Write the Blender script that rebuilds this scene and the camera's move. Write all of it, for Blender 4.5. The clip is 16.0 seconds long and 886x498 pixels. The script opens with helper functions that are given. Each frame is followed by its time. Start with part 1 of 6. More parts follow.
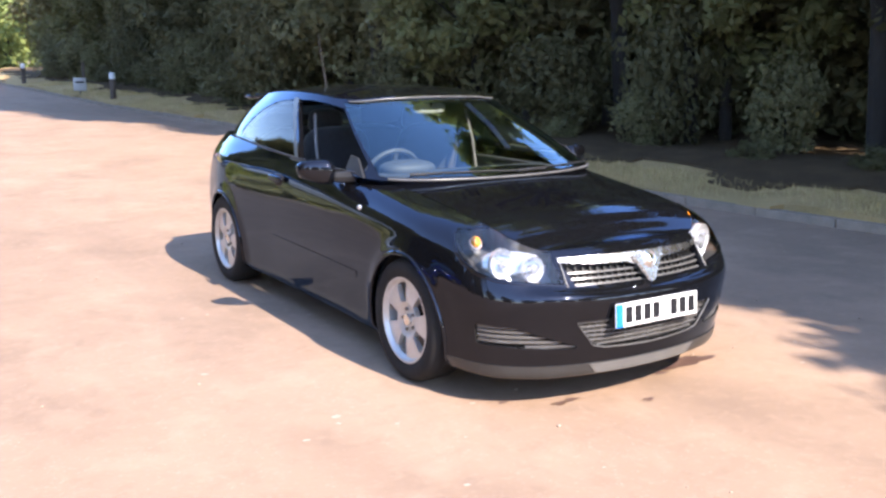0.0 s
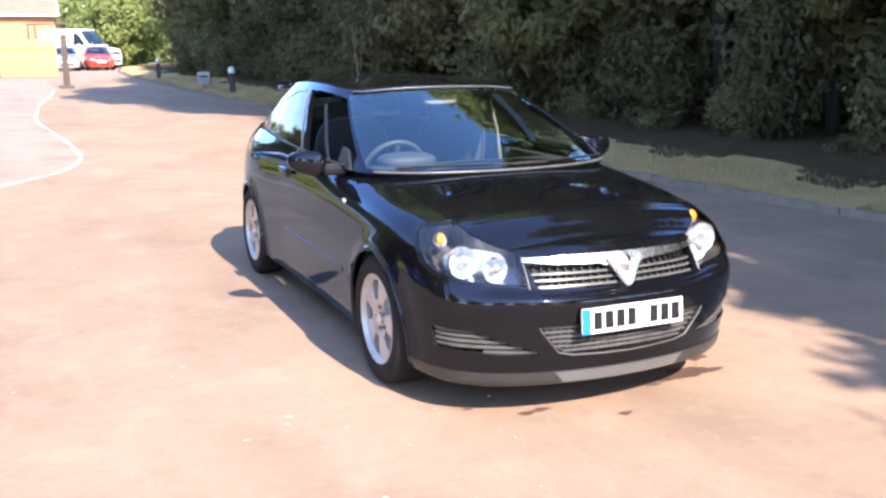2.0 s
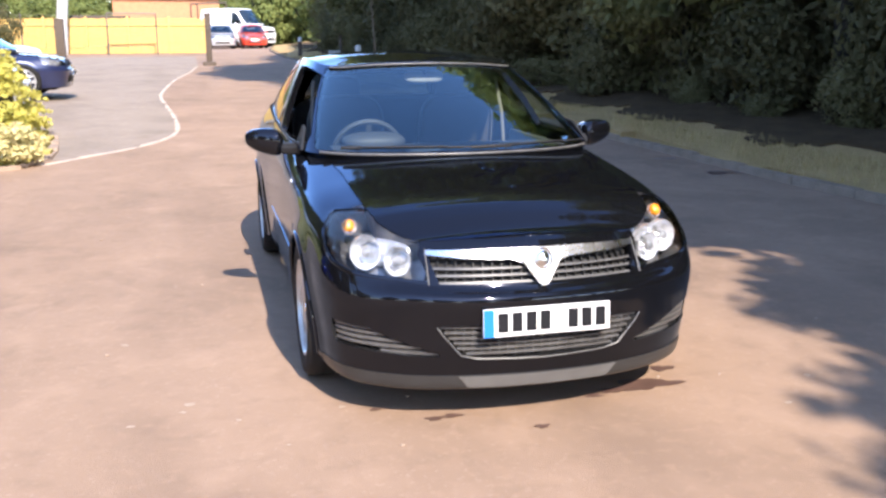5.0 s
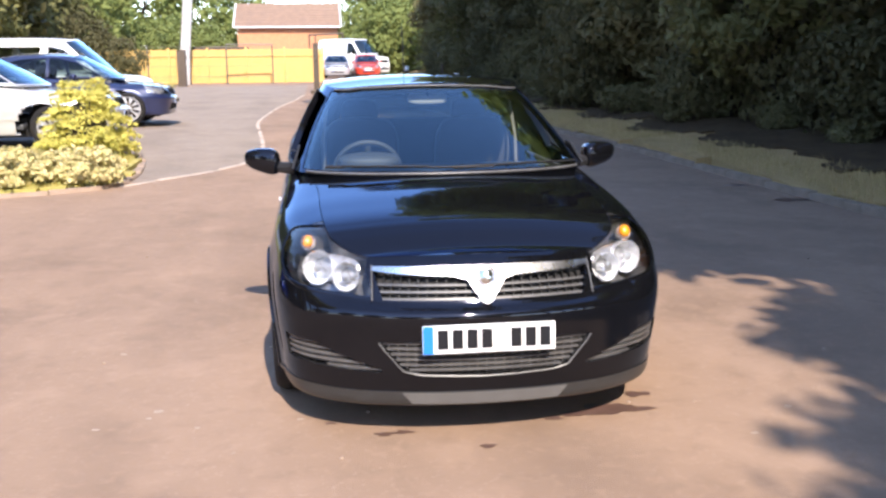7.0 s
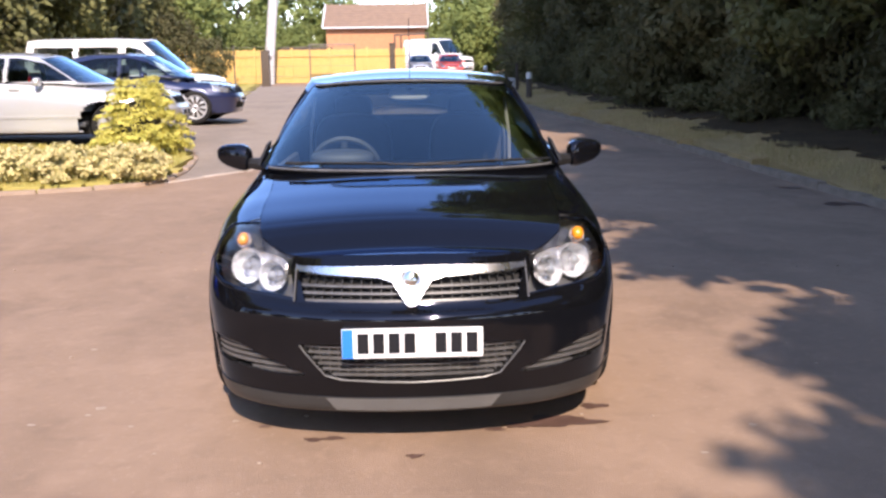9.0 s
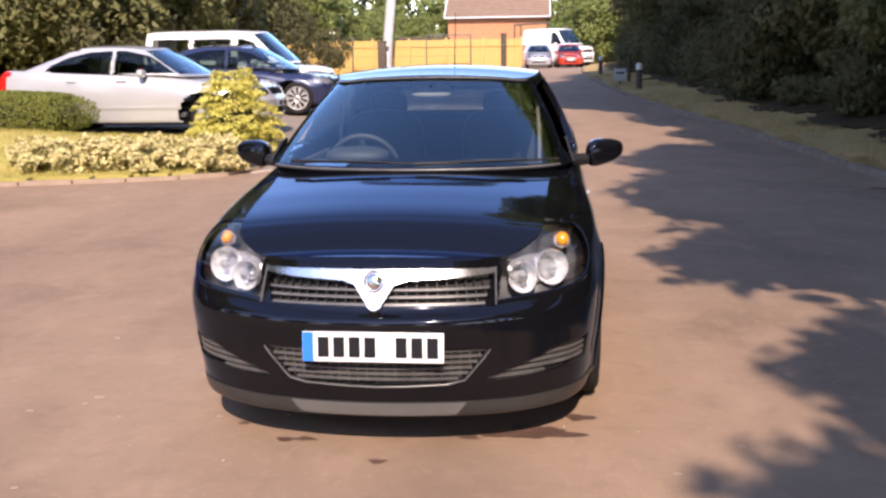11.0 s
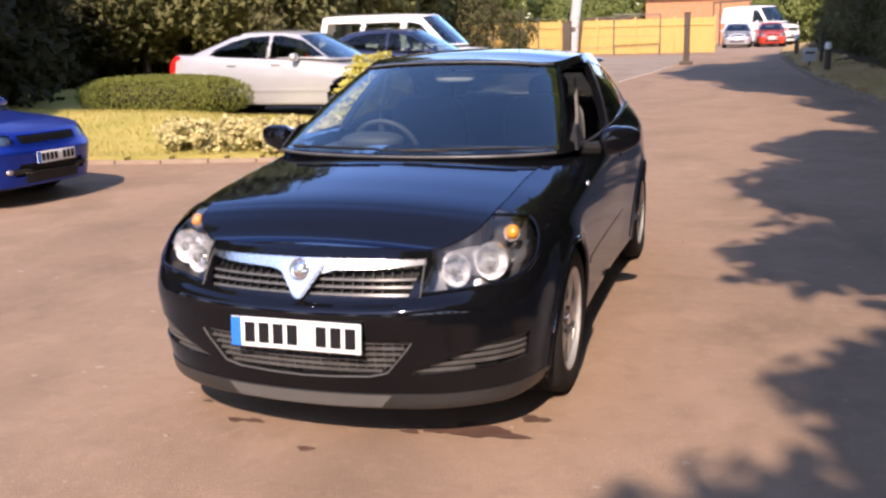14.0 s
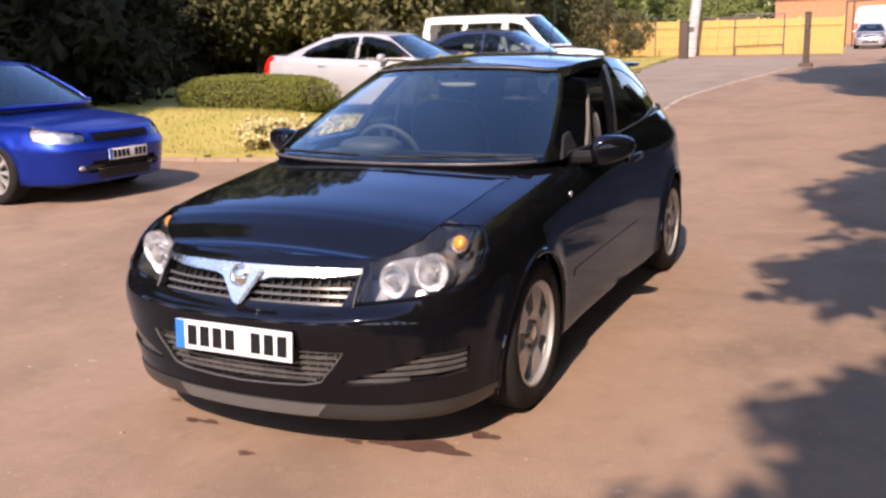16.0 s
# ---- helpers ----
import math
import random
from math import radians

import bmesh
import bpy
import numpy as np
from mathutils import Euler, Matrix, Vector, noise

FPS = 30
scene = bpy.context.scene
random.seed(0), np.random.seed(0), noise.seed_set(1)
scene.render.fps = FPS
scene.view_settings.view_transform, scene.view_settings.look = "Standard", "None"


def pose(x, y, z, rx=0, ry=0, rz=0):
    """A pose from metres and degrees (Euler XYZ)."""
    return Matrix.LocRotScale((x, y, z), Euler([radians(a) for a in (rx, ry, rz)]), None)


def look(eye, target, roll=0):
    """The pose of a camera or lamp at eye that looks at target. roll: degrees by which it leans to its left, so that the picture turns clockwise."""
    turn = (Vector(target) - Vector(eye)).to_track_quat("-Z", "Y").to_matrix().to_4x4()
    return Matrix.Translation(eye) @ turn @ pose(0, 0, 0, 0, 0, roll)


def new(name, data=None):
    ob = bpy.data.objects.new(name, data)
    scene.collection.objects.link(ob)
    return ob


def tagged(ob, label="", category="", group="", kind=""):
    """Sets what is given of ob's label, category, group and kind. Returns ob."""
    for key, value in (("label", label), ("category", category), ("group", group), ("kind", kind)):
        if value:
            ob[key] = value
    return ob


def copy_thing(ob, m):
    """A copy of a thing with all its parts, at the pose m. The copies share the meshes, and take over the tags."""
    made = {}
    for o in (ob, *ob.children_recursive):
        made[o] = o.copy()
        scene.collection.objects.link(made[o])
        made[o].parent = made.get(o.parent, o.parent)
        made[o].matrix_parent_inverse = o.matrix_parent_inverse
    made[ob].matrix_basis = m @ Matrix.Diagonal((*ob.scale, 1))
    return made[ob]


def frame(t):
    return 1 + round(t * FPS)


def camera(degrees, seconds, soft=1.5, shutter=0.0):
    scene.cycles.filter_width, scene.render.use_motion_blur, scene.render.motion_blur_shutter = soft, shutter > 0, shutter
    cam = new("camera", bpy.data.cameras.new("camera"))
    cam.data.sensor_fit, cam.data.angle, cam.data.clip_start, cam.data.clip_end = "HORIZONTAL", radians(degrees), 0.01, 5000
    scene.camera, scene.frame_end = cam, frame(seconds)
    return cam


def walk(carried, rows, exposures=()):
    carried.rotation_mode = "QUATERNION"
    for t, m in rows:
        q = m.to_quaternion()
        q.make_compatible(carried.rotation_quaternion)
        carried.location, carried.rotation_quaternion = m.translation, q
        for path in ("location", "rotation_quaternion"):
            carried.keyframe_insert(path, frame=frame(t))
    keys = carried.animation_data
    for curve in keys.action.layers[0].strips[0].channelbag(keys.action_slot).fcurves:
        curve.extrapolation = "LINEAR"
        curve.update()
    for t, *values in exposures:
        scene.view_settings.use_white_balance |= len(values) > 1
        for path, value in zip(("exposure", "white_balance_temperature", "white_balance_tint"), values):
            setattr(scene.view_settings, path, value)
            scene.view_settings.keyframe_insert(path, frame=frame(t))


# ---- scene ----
cam = camera(50.0, 16.0, soft=2.6)
PATH = [
    (0, (-3.154, -5.319, 1.616), (-2.108, -3.662, 1.22), 0.0),
    (0.5, (-2.975, -5.418, 1.618), (-1.989, -3.727, 1.209), 0.2),
    (1, (-2.772, -5.398, 1.593), (-1.802, -3.692, 1.206), -1.1),
    (1.5, (-2.555, -5.398, 1.598), (-1.638, -3.668, 1.189), -0.5),
    (2, (-2.355, -5.489, 1.582), (-1.56, -3.7, 1.174), -0.5),
    (2.5, (-2.186, -5.601, 1.595), (-1.478, -3.779, 1.175), 0.3),
    (3, (-2.037, -5.586, 1.579), (-1.346, -3.756, 1.163), -0.0),
    (3.5, (-1.826, -5.487, 1.587), (-1.168, -3.65, 1.147), 0.3),
    (6, (-0.975, -5.562, 1.51), (-0.598, -3.644, 1.085), -1.0),
    (6.5, (-0.811, -5.601, 1.507), (-0.484, -3.669, 1.106), -1.1),
    (7, (-0.621, -5.688, 1.501), (-0.373, -3.742, 1.116), -0.6),
    (7.5, (-0.522, -5.674, 1.481), (-0.316, -3.722, 1.1), -1.1),
    (8, (-0.35, -5.595, 1.46), (-0.19, -3.638, 1.078), -0.5),
    (10.5, (0.468, -5.546, 1.482), (0.345, -3.587, 1.1), -1.4),
    (11, (0.595, -5.471, 1.493), (0.396, -3.522, 1.093), -0.8),
    (11.5, (0.747, -5.439, 1.496), (0.467, -3.503, 1.079), -1.7),
    (12, (0.961, -5.467, 1.509), (0.61, -3.542, 1.095), -1.3),
    (12.5, (1.105, -5.479, 1.49), (0.7, -3.563, 1.086), -1.5),
    (13, (1.257, -5.362, 1.481), (0.79, -3.464, 1.059), -1.0),
    (13.5, (1.393, -5.247, 1.494), (0.854, -3.371, 1.06), -0.7),
    (14, (1.543, -5.183, 1.491), (0.938, -3.325, 1.061), -1.4),
    (14.5, (1.776, -5.21, 1.512), (1.093, -3.375, 1.101), -1.4),
    (15, (1.903, -5.174, 1.506), (1.163, -3.359, 1.11), -2.0),
    (15.5, (2.029, -5.039, 1.493), (1.259, -3.237, 1.094), -1.6),
    (16, (2.13, -4.874, 1.502), (1.29, -3.11, 1.077), -1.3),
]
walk(cam, [(t, look(eye, target, roll)) for t, eye, target, roll in PATH],
     [(0.0, 2.89, 6380, 18), (2.0, 2.92, 6380, 18), (3.0, 2.70, 6340, 17), (3.5, 2.61, 6360, 17), (6.0, 2.35, 6420, 17), (8.0, 2.12, 6600, 20), (10.5, 1.88, 6990, 25), (13.0, 1.83, 7130, 26), (16.0, 1.84, 7350, 28)])

# the sun stands behind the camera, a little to its right
SUN_TO = Vector((0.13, -1.16, 0.99)).normalized()
world = bpy.data.worlds.new("sky")
scene.world = world
world.use_nodes = True
sky = world.node_tree.nodes.new("ShaderNodeTexSky")
sky.sky_type, sky.sun_disc = "NISHITA", False
sky.sun_elevation = math.asin(SUN_TO.z)
sky.sun_rotation = math.atan2(SUN_TO.x, SUN_TO.y)
sky.dust_density, sky.ozone_density, sky.altitude = 0.25, 3.5, 0
back = world.node_tree.nodes["Background"]
world.node_tree.links.new(sky.outputs[0], back.inputs[0])
back.inputs[1].default_value = 0.122
sun = new("sun", bpy.data.lights.new("sun", "SUN"))
sun.data.energy, sun.data.angle, sun.data.color = 2.25, radians(0.7), (1.0, 0.91, 0.77)
sun.matrix_world = look((0, 0, 30), Vector((0, 0, 30)) - SUN_TO)


# ---------------------------------------------------------------- materials
def material(name, base, rough=0.5, metal=0.0, coat=0.0, spec=0.5, base2=None, scale=8.0, fine=None, bump=0.0,
             bump_scale=None, rough2=None, islands=0.0, detail=6.0, sheen=0.0, stretch=(1, 1, 1)):
    """A principled material whose colour drifts between base and base2 over noise, with a finer grain and bump."""
    m = bpy.data.materials.new(name)
    m.use_nodes = True
    nt = m.node_tree
    n, link = nt.nodes, nt.links.new
    b = n["Principled BSDF"]
    b.inputs["Base Color"].default_value = (*base, 1)
    b.inputs["Roughness"].default_value = rough
    b.inputs["Metallic"].default_value = metal
    b.inputs["Coat Weight"].default_value = coat
    b.inputs["Coat Roughness"].default_value = 0.02
    b.inputs["Specular IOR Level"].default_value = spec
    if sheen:
        b.inputs["Sheen Weight"].default_value = sheen
    co = n.new("ShaderNodeTexCoord")
    mp = n.new("ShaderNodeMapping")
    mp.inputs["Scale"].default_value = stretch
    link(co.outputs["Object"], mp.inputs["Vector"])

    def tex(s, d=6.0):
        t = n.new("ShaderNodeTexNoise")
        t.inputs["Scale"].default_value, t.inputs["Detail"].default_value = s, d
        link(mp.outputs[0], t.inputs["Vector"])
        return t.outputs["Fac"]

    def span(fac, lo, hi, a=0.0, c=1.0):
        r = n.new("ShaderNodeMapRange")
        r.inputs["From Min"].default_value, r.inputs["From Max"].default_value = lo, hi
        r.inputs["To Min"].default_value, r.inputs["To Max"].default_value = a, c
        link(fac, r.inputs["Value"])
        return r.outputs[0]

    colour = None
    if base2:
        fac = span(tex(scale, detail), 0.35, 0.65)
        if fine:
            mixf = n.new("ShaderNodeMix")
            mixf.inputs["Factor"].default_value = 0.5
            link(fac, mixf.inputs[2])
            link(span(tex(fine), 0.3, 0.7), mixf.inputs[3])
            fac = mixf.outputs[0]
        if islands:
            geo = n.new("ShaderNodeNewGeometry")
            mixi = n.new("ShaderNodeMix")
            mixi.inputs["Factor"].default_value = islands
            link(fac, mixi.inputs[2])
            link(geo.outputs["Random Per Island"], mixi.inputs[3])
            fac = mixi.outputs[0]
        mix = n.new("ShaderNodeMix")
        mix.data_type = "RGBA"
        mix.inputs[6].default_value, mix.inputs[7].default_value = (*base, 1), (*base2, 1)
        link(fac, mix.inputs[0])
        link(mix.outputs[2], b.inputs["Base Color"])
    if rough2 is not None:
        link(span(tex(scale * 1.7), 0.3, 0.7, rough, rough2), b.inputs["Roughness"])
    if bump:
        bn = n.new("ShaderNodeBump")
        bn.inputs["Strength"].default_value, bn.inputs["Distance"].default_value = 1.0, bump
        link(tex(bump_scale or (fine or scale)), bn.inputs["Height"])
        link(bn.outputs[0], b.inputs["Normal"])
    return m


def glass(name, tint=(0.8, 0.88, 0.86), ior=1.5, rough=0.0, gain=1.0, sheen=(1, 1, 1)):
    """Thin pane: clear with a Fresnel gloss."""
    m = bpy.data.materials.new(name)
    m.use_nodes = True
    nt = m.node_tree
    n, link = nt.nodes, nt.links.new
    n.remove(n["Principled BSDF"])
    clear, gloss, mix, fres = (n.new(k) for k in ("ShaderNodeBsdfTransparent", "ShaderNodeBsdfGlossy", "ShaderNodeMixShader", "ShaderNodeFresnel"))
    clear.inputs[0].default_value = (*tint, 1)
    gloss.inputs["Roughness"].default_value = rough
    gloss.inputs[0].default_value = (*sheen, 1)
    fres.inputs[0].default_value = ior
    fac = fres.outputs[0]
    if gain != 1.0:
        mul = n.new("ShaderNodeMath")
        mul.operation, mul.use_clamp = "MULTIPLY", True
        mul.inputs[1].default_value = gain
        link(fac, mul.inputs[0])
        fac = mul.outputs[0]
    link(fac, mix.inputs[0])
    link(clear.outputs[0], mix.inputs[1])
    link(gloss.outputs[0], mix.inputs[2])
    link(mix.outputs[0], n["Material Output"].inputs[0])
    return m


BLACK_PAINT = material("black_paint", (0.022, 0.023, 0.029), 0.05, metal=0.85, coat=0.12, base2=(0.026, 0.027, 0.033), scale=3.0, fine=60.0)
BLACK_PAINT.node_tree.nodes["Principled BSDF"].inputs["Specular Tint"].default_value = (0.60, 0.76, 1.0, 1)  # reflections tinted blue, standing in for a deeper blue sky
SILVER_PAINT = material("silver_paint", (0.54, 0.54, 0.55), 0.34, metal=0.4, coat=1.0, base2=(0.50, 0.50, 0.51), scale=3.0, fine=80.0)
BLUE_PAINT = material("blue_paint", (0.003, 0.036, 0.36), 0.36, metal=0.72, coat=0.35, base2=(0.003, 0.028, 0.29), scale=3.0, fine=80.0)
NAVY_PAINT = material("navy_paint", (0.012, 0.018, 0.06), 0.28, metal=0.2, coat=1.0, base2=(0.016, 0.022, 0.065), scale=3.0)
WHITE_PAINT = material("white_paint", (0.78, 0.78, 0.77), 0.35, coat=0.7, base2=(0.72, 0.72, 0.70), scale=2.0)
RED_PAINT = material("red_paint", (0.6, 0.05, 0.02), 0.3, coat=0.8, base2=(0.5, 0.04, 0.02), scale=2.0)
TRIM = material("black_trim", (0.012, 0.012, 0.013), 0.6, spec=0.25, base2=(0.022, 0.022, 0.023), scale=20.0, fine=200.0, bump=0.0004)
GREY_TRIM = material("grey_trim", (0.020, 0.0197, 0.0193), 0.34, base2=(0.028, 0.0275, 0.027), scale=12.0, fine=150.0, bump=0.0003)
DARK_VOID = material("dark_inside", (0.006, 0.006, 0.006), 0.8, base2=(0.012, 0.012, 0.012), scale=10.0)
LAMP_BLACK = material("lamp_grey", (0.21, 0.21, 0.215), 0.28, metal=0.6, base2=(0.12, 0.12, 0.125), scale=15.0)
SLAT_DARK = material("slat_dark", (0.013, 0.0128, 0.0125), 0.55, spec=0.3, base2=(0.009, 0.009, 0.009), scale=15.0)
SLAT_GREY = material("slat_grey", (0.095, 0.093, 0.09), 0.34, base2=(0.065, 0.063, 0.062), scale=15.0)
SPLIT_PALE = material("splitter_pale", (0.10, 0.097, 0.092), 0.36, base2=(0.08, 0.077, 0.073), scale=12.0, fine=150.0)
SATIN_CHROME = material("satin_chrome", (0.72, 0.72, 0.72), 0.24, metal=1.0, rough2=0.30, scale=12.0)
CHROME = material("chrome", (0.72, 0.72, 0.72), 0.12, metal=1.0, rough2=0.17, scale=12.0)
LAMP_CHROME = material("reflector_chrome", (0.95, 0.95, 0.96), 0.16, metal=0.55, coat=1.0, base2=(0.70, 0.70, 0.72), scale=60.0, detail=2.0, bump=0.010, bump_scale=55.0)
BEZEL = material("lamp_bezel", (0.62, 0.62, 0.63), 0.25, metal=0.7, base2=(0.3, 0.3, 0.31), scale=20.0, bump=0.003, bump_scale=50.0)
ALLOY = material("alloy", (0.54, 0.54, 0.53), 0.4, metal=0.55, coat=0.3, base2=(0.42, 0.41, 0.39), scale=12.0, fine=90.0)
DISC_STEEL = material("brake_steel", (0.18, 0.165, 0.15), 0.5, metal=0.9, base2=(0.12, 0.09, 0.07), scale=20.0)
RUBBER = material("rubber", (0.010, 0.010, 0.011), 0.85, spec=0.2, base2=(0.022, 0.020, 0.018), scale=9.0, fine=90.0, bump=0.0008)
AMBER = material("amber_lens", (0.9, 0.33, 0.02), 0.18, coat=0.8)
RED_LENS = material("red_lens", (0.55, 0.02, 0.015), 0.15, coat=0.8)
SEAT_CLOTH = material("seat_cloth", (0.02, 0.02, 0.024), 0.85, base2=(0.035, 0.035, 0.04), scale=40.0, fine=300.0, bump=0.0006, sheen=0.2)
DASH = material("dash_plastic", (0.045, 0.047, 0.05), 0.6, base2=(0.056, 0.058, 0.062), scale=30.0, fine=300.0, bump=0.0004)
SOFT_GREY = material("soft_grey", (0.42, 0.41, 0.39), 0.7, base2=(0.47, 0.46, 0.44), scale=20.0)
BELT = material("belt_grey", (0.13, 0.125, 0.12), 0.8, base2=(0.16, 0.155, 0.15), scale=60.0)
PLATE_WHITE = material("plate_white", (0.8, 0.8, 0.78), 0.3, base2=(0.74, 0.74, 0.72), scale=12.0)
PLATE_BLUE = material("plate_blue", (0.01, 0.16, 0.6), 0.3)
PLATE_INK = material("plate_ink", (0.008, 0.008, 0.010), 0.6, spec=0.2)
# gloss tinted blue and boosted, so the mirrored sky looks deeper
SCREEN_GLASS = glass("screen_glass", (0.78, 0.86, 0.85), 1.52, gain=1.8, sheen=(.64, .86, 1.0))
SIDE_GLASS = glass("side_glass", (0.36, 0.43, 0.41), 1.52, gain=.8)
CLEAR_GLASS = glass("clear_glass", (0.78, 0.84, 0.82), 1.5)
LENS_GLASS = glass("lens_glass", (0.95, 0.96, 0.97), 1.5, rough=0.03)


# ---------------------------------------------------------------- mesh tools
def mesh_of(name, verts, faces, mat, smooth=True, sharp=None):
    me = bpy.data.meshes.new(name)
    me.from_pydata([tuple(map(float, v)) for v in verts], [], [tuple(map(int, f)) for f in faces])
    me.update()
    if smooth:
        me.polygons.foreach_set("use_smooth", [True] * len(me.polygons))
        if sharp:
            me.set_sharp_from_angle(angle=radians(sharp))
    me.materials.append(mat)
    return me


def part(name, data, mat, parent, label="", smooth=True, sharp=40, at=None):
    """Links one mesh as a part of parent. data: a bmesh, a (verts, faces) pair or a ready mesh."""
    if isinstance(data, bmesh.types.BMesh):
        me = bpy.data.meshes.new(name)
        data.normal_update()
        data.to_mesh(me)
        data.free()
        if smooth:
            me.polygons.foreach_set("use_smooth", [True] * len(me.polygons))
            if sharp:
                me.set_sharp_from_angle(angle=radians(sharp))
        me.materials.append(mat)
    elif isinstance(data, tuple):
        me = mesh_of(name, *data, mat, smooth, sharp)
    else:
        me = data
    ob = new(name, me)
    ob.parent = parent
    if at is not None:
        ob.matrix_local = at
    if label:
        tagged(ob, label)
    return ob


def thing(name, label, category, m=None, group="", kind=""):
    """An empty at a thing's base that carries its parts."""
    ob = new(name)
    ob.empty_display_size = 0.2
    if m is not None:
        ob.matrix_world = m
    return tagged(ob, label, category, group, kind)


def joined(*pieces):
    """Joins (verts, faces) pairs."""
    vs, fs, k = [], [], 0
    for v, f in pieces:
        vs.extend([tuple(p) for p in v])
        fs.extend([tuple(i + k for i in q) for q in f])
        k += len(v)
    return vs, fs


def moved(piece, m):
    v, f = piece
    return [tuple(m @ Vector(p)) for p in v], f


def block(lo, hi, bevel=0.0, seg=2):
    """A box from corner to corner with rounded edges, as (verts, faces)."""
    bm = bmesh.new()
    bmesh.ops.create_cube(bm, size=1)
    for v in bm.verts:
        v.co = [l + (c + 0.5) * (h - l) for c, l, h in zip(v.co, lo, hi)]
    if bevel:
        bmesh.ops.bevel(bm, geom=bm.edges[:], offset=bevel, segments=seg, affect="EDGES", profile=0.5)
    bm.verts.index_update()
    out = [tuple(v.co) for v in bm.verts], [tuple(v.index for v in f.verts) for f in bm.faces]
    bm.free()
    return out


def lathe(profile, n=32, axis="x", closed=False):
    """Turns (radius, along) points round an axis."""
    v, f = [], []
    k = len(profile)
    for i in range(n):
        a = 2 * math.pi * i / n
        c, s = math.cos(a), math.sin(a)
        for r, l in profile:
            v.append((l, r * c, r * s) if axis == "x" else (r * c, r * s, l) if axis == "z" else (r * s, l, r * c))
    for i in range(n):
        for j in range(k if closed else k - 1):
            a, b = i * k + j, i * k + (j + 1) % k
            c, d = (i + 1) % n * k + (j + 1) % k, (i + 1) % n * k + j
            f.append((a, b, c, d))
    return v, f


def tube(points, radius, n=8, caps=True):
    """A round bar along points; radius a number or one for each point."""
    pts = [Vector(p) for p in points]
    rad = radius if isinstance(radius, (list, tuple)) else [radius] * len(pts)
    v, f = [], []
    side = None
    for i, p in enumerate(pts):
        d = (pts[min(i + 1, len(pts) - 1)] - pts[max(i - 1, 0)]).normalized()
        if side is None:
            side = d.orthogonal().normalized()
        side = (side - d * side.dot(d)).normalized()
        up = d.cross(side)
        for k in range(n):
            a = 2 * math.pi * k / n
            v.append(tuple(p + (side * math.cos(a) + up * math.sin(a)) * rad[i]))
    for i in range(len(pts) - 1):
        for k in range(n):
            f.append((i * n + k, i * n + (k + 1) % n, (i + 1) * n + (k + 1) % n, (i + 1) * n + k))
    if caps:
        f.append(tuple(range(n))[::-1])
        f.append(tuple((len(pts) - 1) * n + k for k in range(n)))
    return v, f


def plate_of(outline, depth):
    """A flat outline (x, z) pushed back along y by depth, as (verts, faces)."""
    n = len(outline)
    v = [(x, 0.0, z) for x, z in outline] + [(x, depth, z) for x, z in outline]
    f = [tuple(range(n)), tuple(range(2 * n - 1, n - 1, -1))]
    f += [(i, n + i, n + (i + 1) % n, (i + 1) % n) for i in range(n)]
    return v, f


# ---------------------------------------------------------------- smooth curves and surfaces
def pchip(xs, ys, q):
    """Monotone cubic through the rows of ys at xs, at the places q."""
    xs, ys, q = np.asarray(xs, float), np.asarray(ys, float), np.asarray(q, float)
    one = ys.ndim == 1
    if one:
        ys = ys[:, None]
    h = np.diff(xs)[:, None]
    d = np.diff(ys, axis=0) / h
    m = np.zeros_like(ys)
    w1, w2 = 2 * h[1:] + h[:-1], h[1:] + 2 * h[:-1]
    ok = d[:-1] * d[1:] > 0
    with np.errstate(divide="ignore", invalid="ignore"):
        m[1:-1] = np.where(ok, (w1 + w2) / (w1 / d[:-1] + w2 / d[1:]), 0)
    m[0], m[-1] = d[0], d[-1]
    i = np.clip(np.searchsorted(xs, q, side="right") - 1, 0, len(xs) - 2)
    t = np.clip((q - xs[i]) / (xs[i + 1] - xs[i]), 0, 1)[..., None]
    hh = h[i]
    out = (2 * t**3 - 3 * t**2 + 1) * ys[i] + (t**3 - 2 * t**2 + t) * hh * m[i] + (-2 * t**3 + 3 * t**2) * ys[i + 1] + (t**3 - t**2) * hh * m[i + 1]
    return out[..., 0] if one else out


def catmull(ps, q):
    """A smooth curve through the points ps, at q in 0 .. len - 1."""
    ps, q = np.asarray(ps, float), np.asarray(q, float)
    n = len(ps)
    i = np.clip(np.floor(q).astype(int), 0, n - 2)
    t = (q - i)[..., None]
    p0, p1, p2, p3 = ps[np.maximum(i - 1, 0)], ps[i], ps[i + 1], ps[np.minimum(i + 2, n - 1)]
    return 0.5 * (2 * p1 + (p2 - p0) * t + (2 * p0 - 5 * p1 + 4 * p2 - p3) * t**2 + (3 * p1 - p0 - 3 * p2 + p3) * t**3)


def in_polygon(poly):
    """Signed distance to a closed polygon, negative inside, for arrays (a, b)."""
    poly = np.asarray(poly, float)

    def f(a, b):
        best, sign = np.full(a.shape, 1e9), np.ones(a.shape)
        for (x0, y0), (x1, y1) in zip(np.roll(poly, 1, 0), poly):
            ex, ey = x1 - x0, y1 - y0
            wx, wy = a - x0, b - y0
            k = np.clip((wx * ex + wy * ey) / (ex * ex + ey * ey), 0, 1)
            best = np.minimum(best, (wx - ex * k) ** 2 + (wy - ey * k) ** 2)
            c1, c2, c3 = b >= y0, b < y1, ex * wy > ey * wx
            sign = np.where((c1 & c2 & c3) | (~c1 & ~c2 & ~c3), -sign, sign)
        return sign * np.sqrt(best)

    return f


def in_circle(a0, b0, r):
    return lambda a, b: np.hypot(a - a0, b - b0) - r


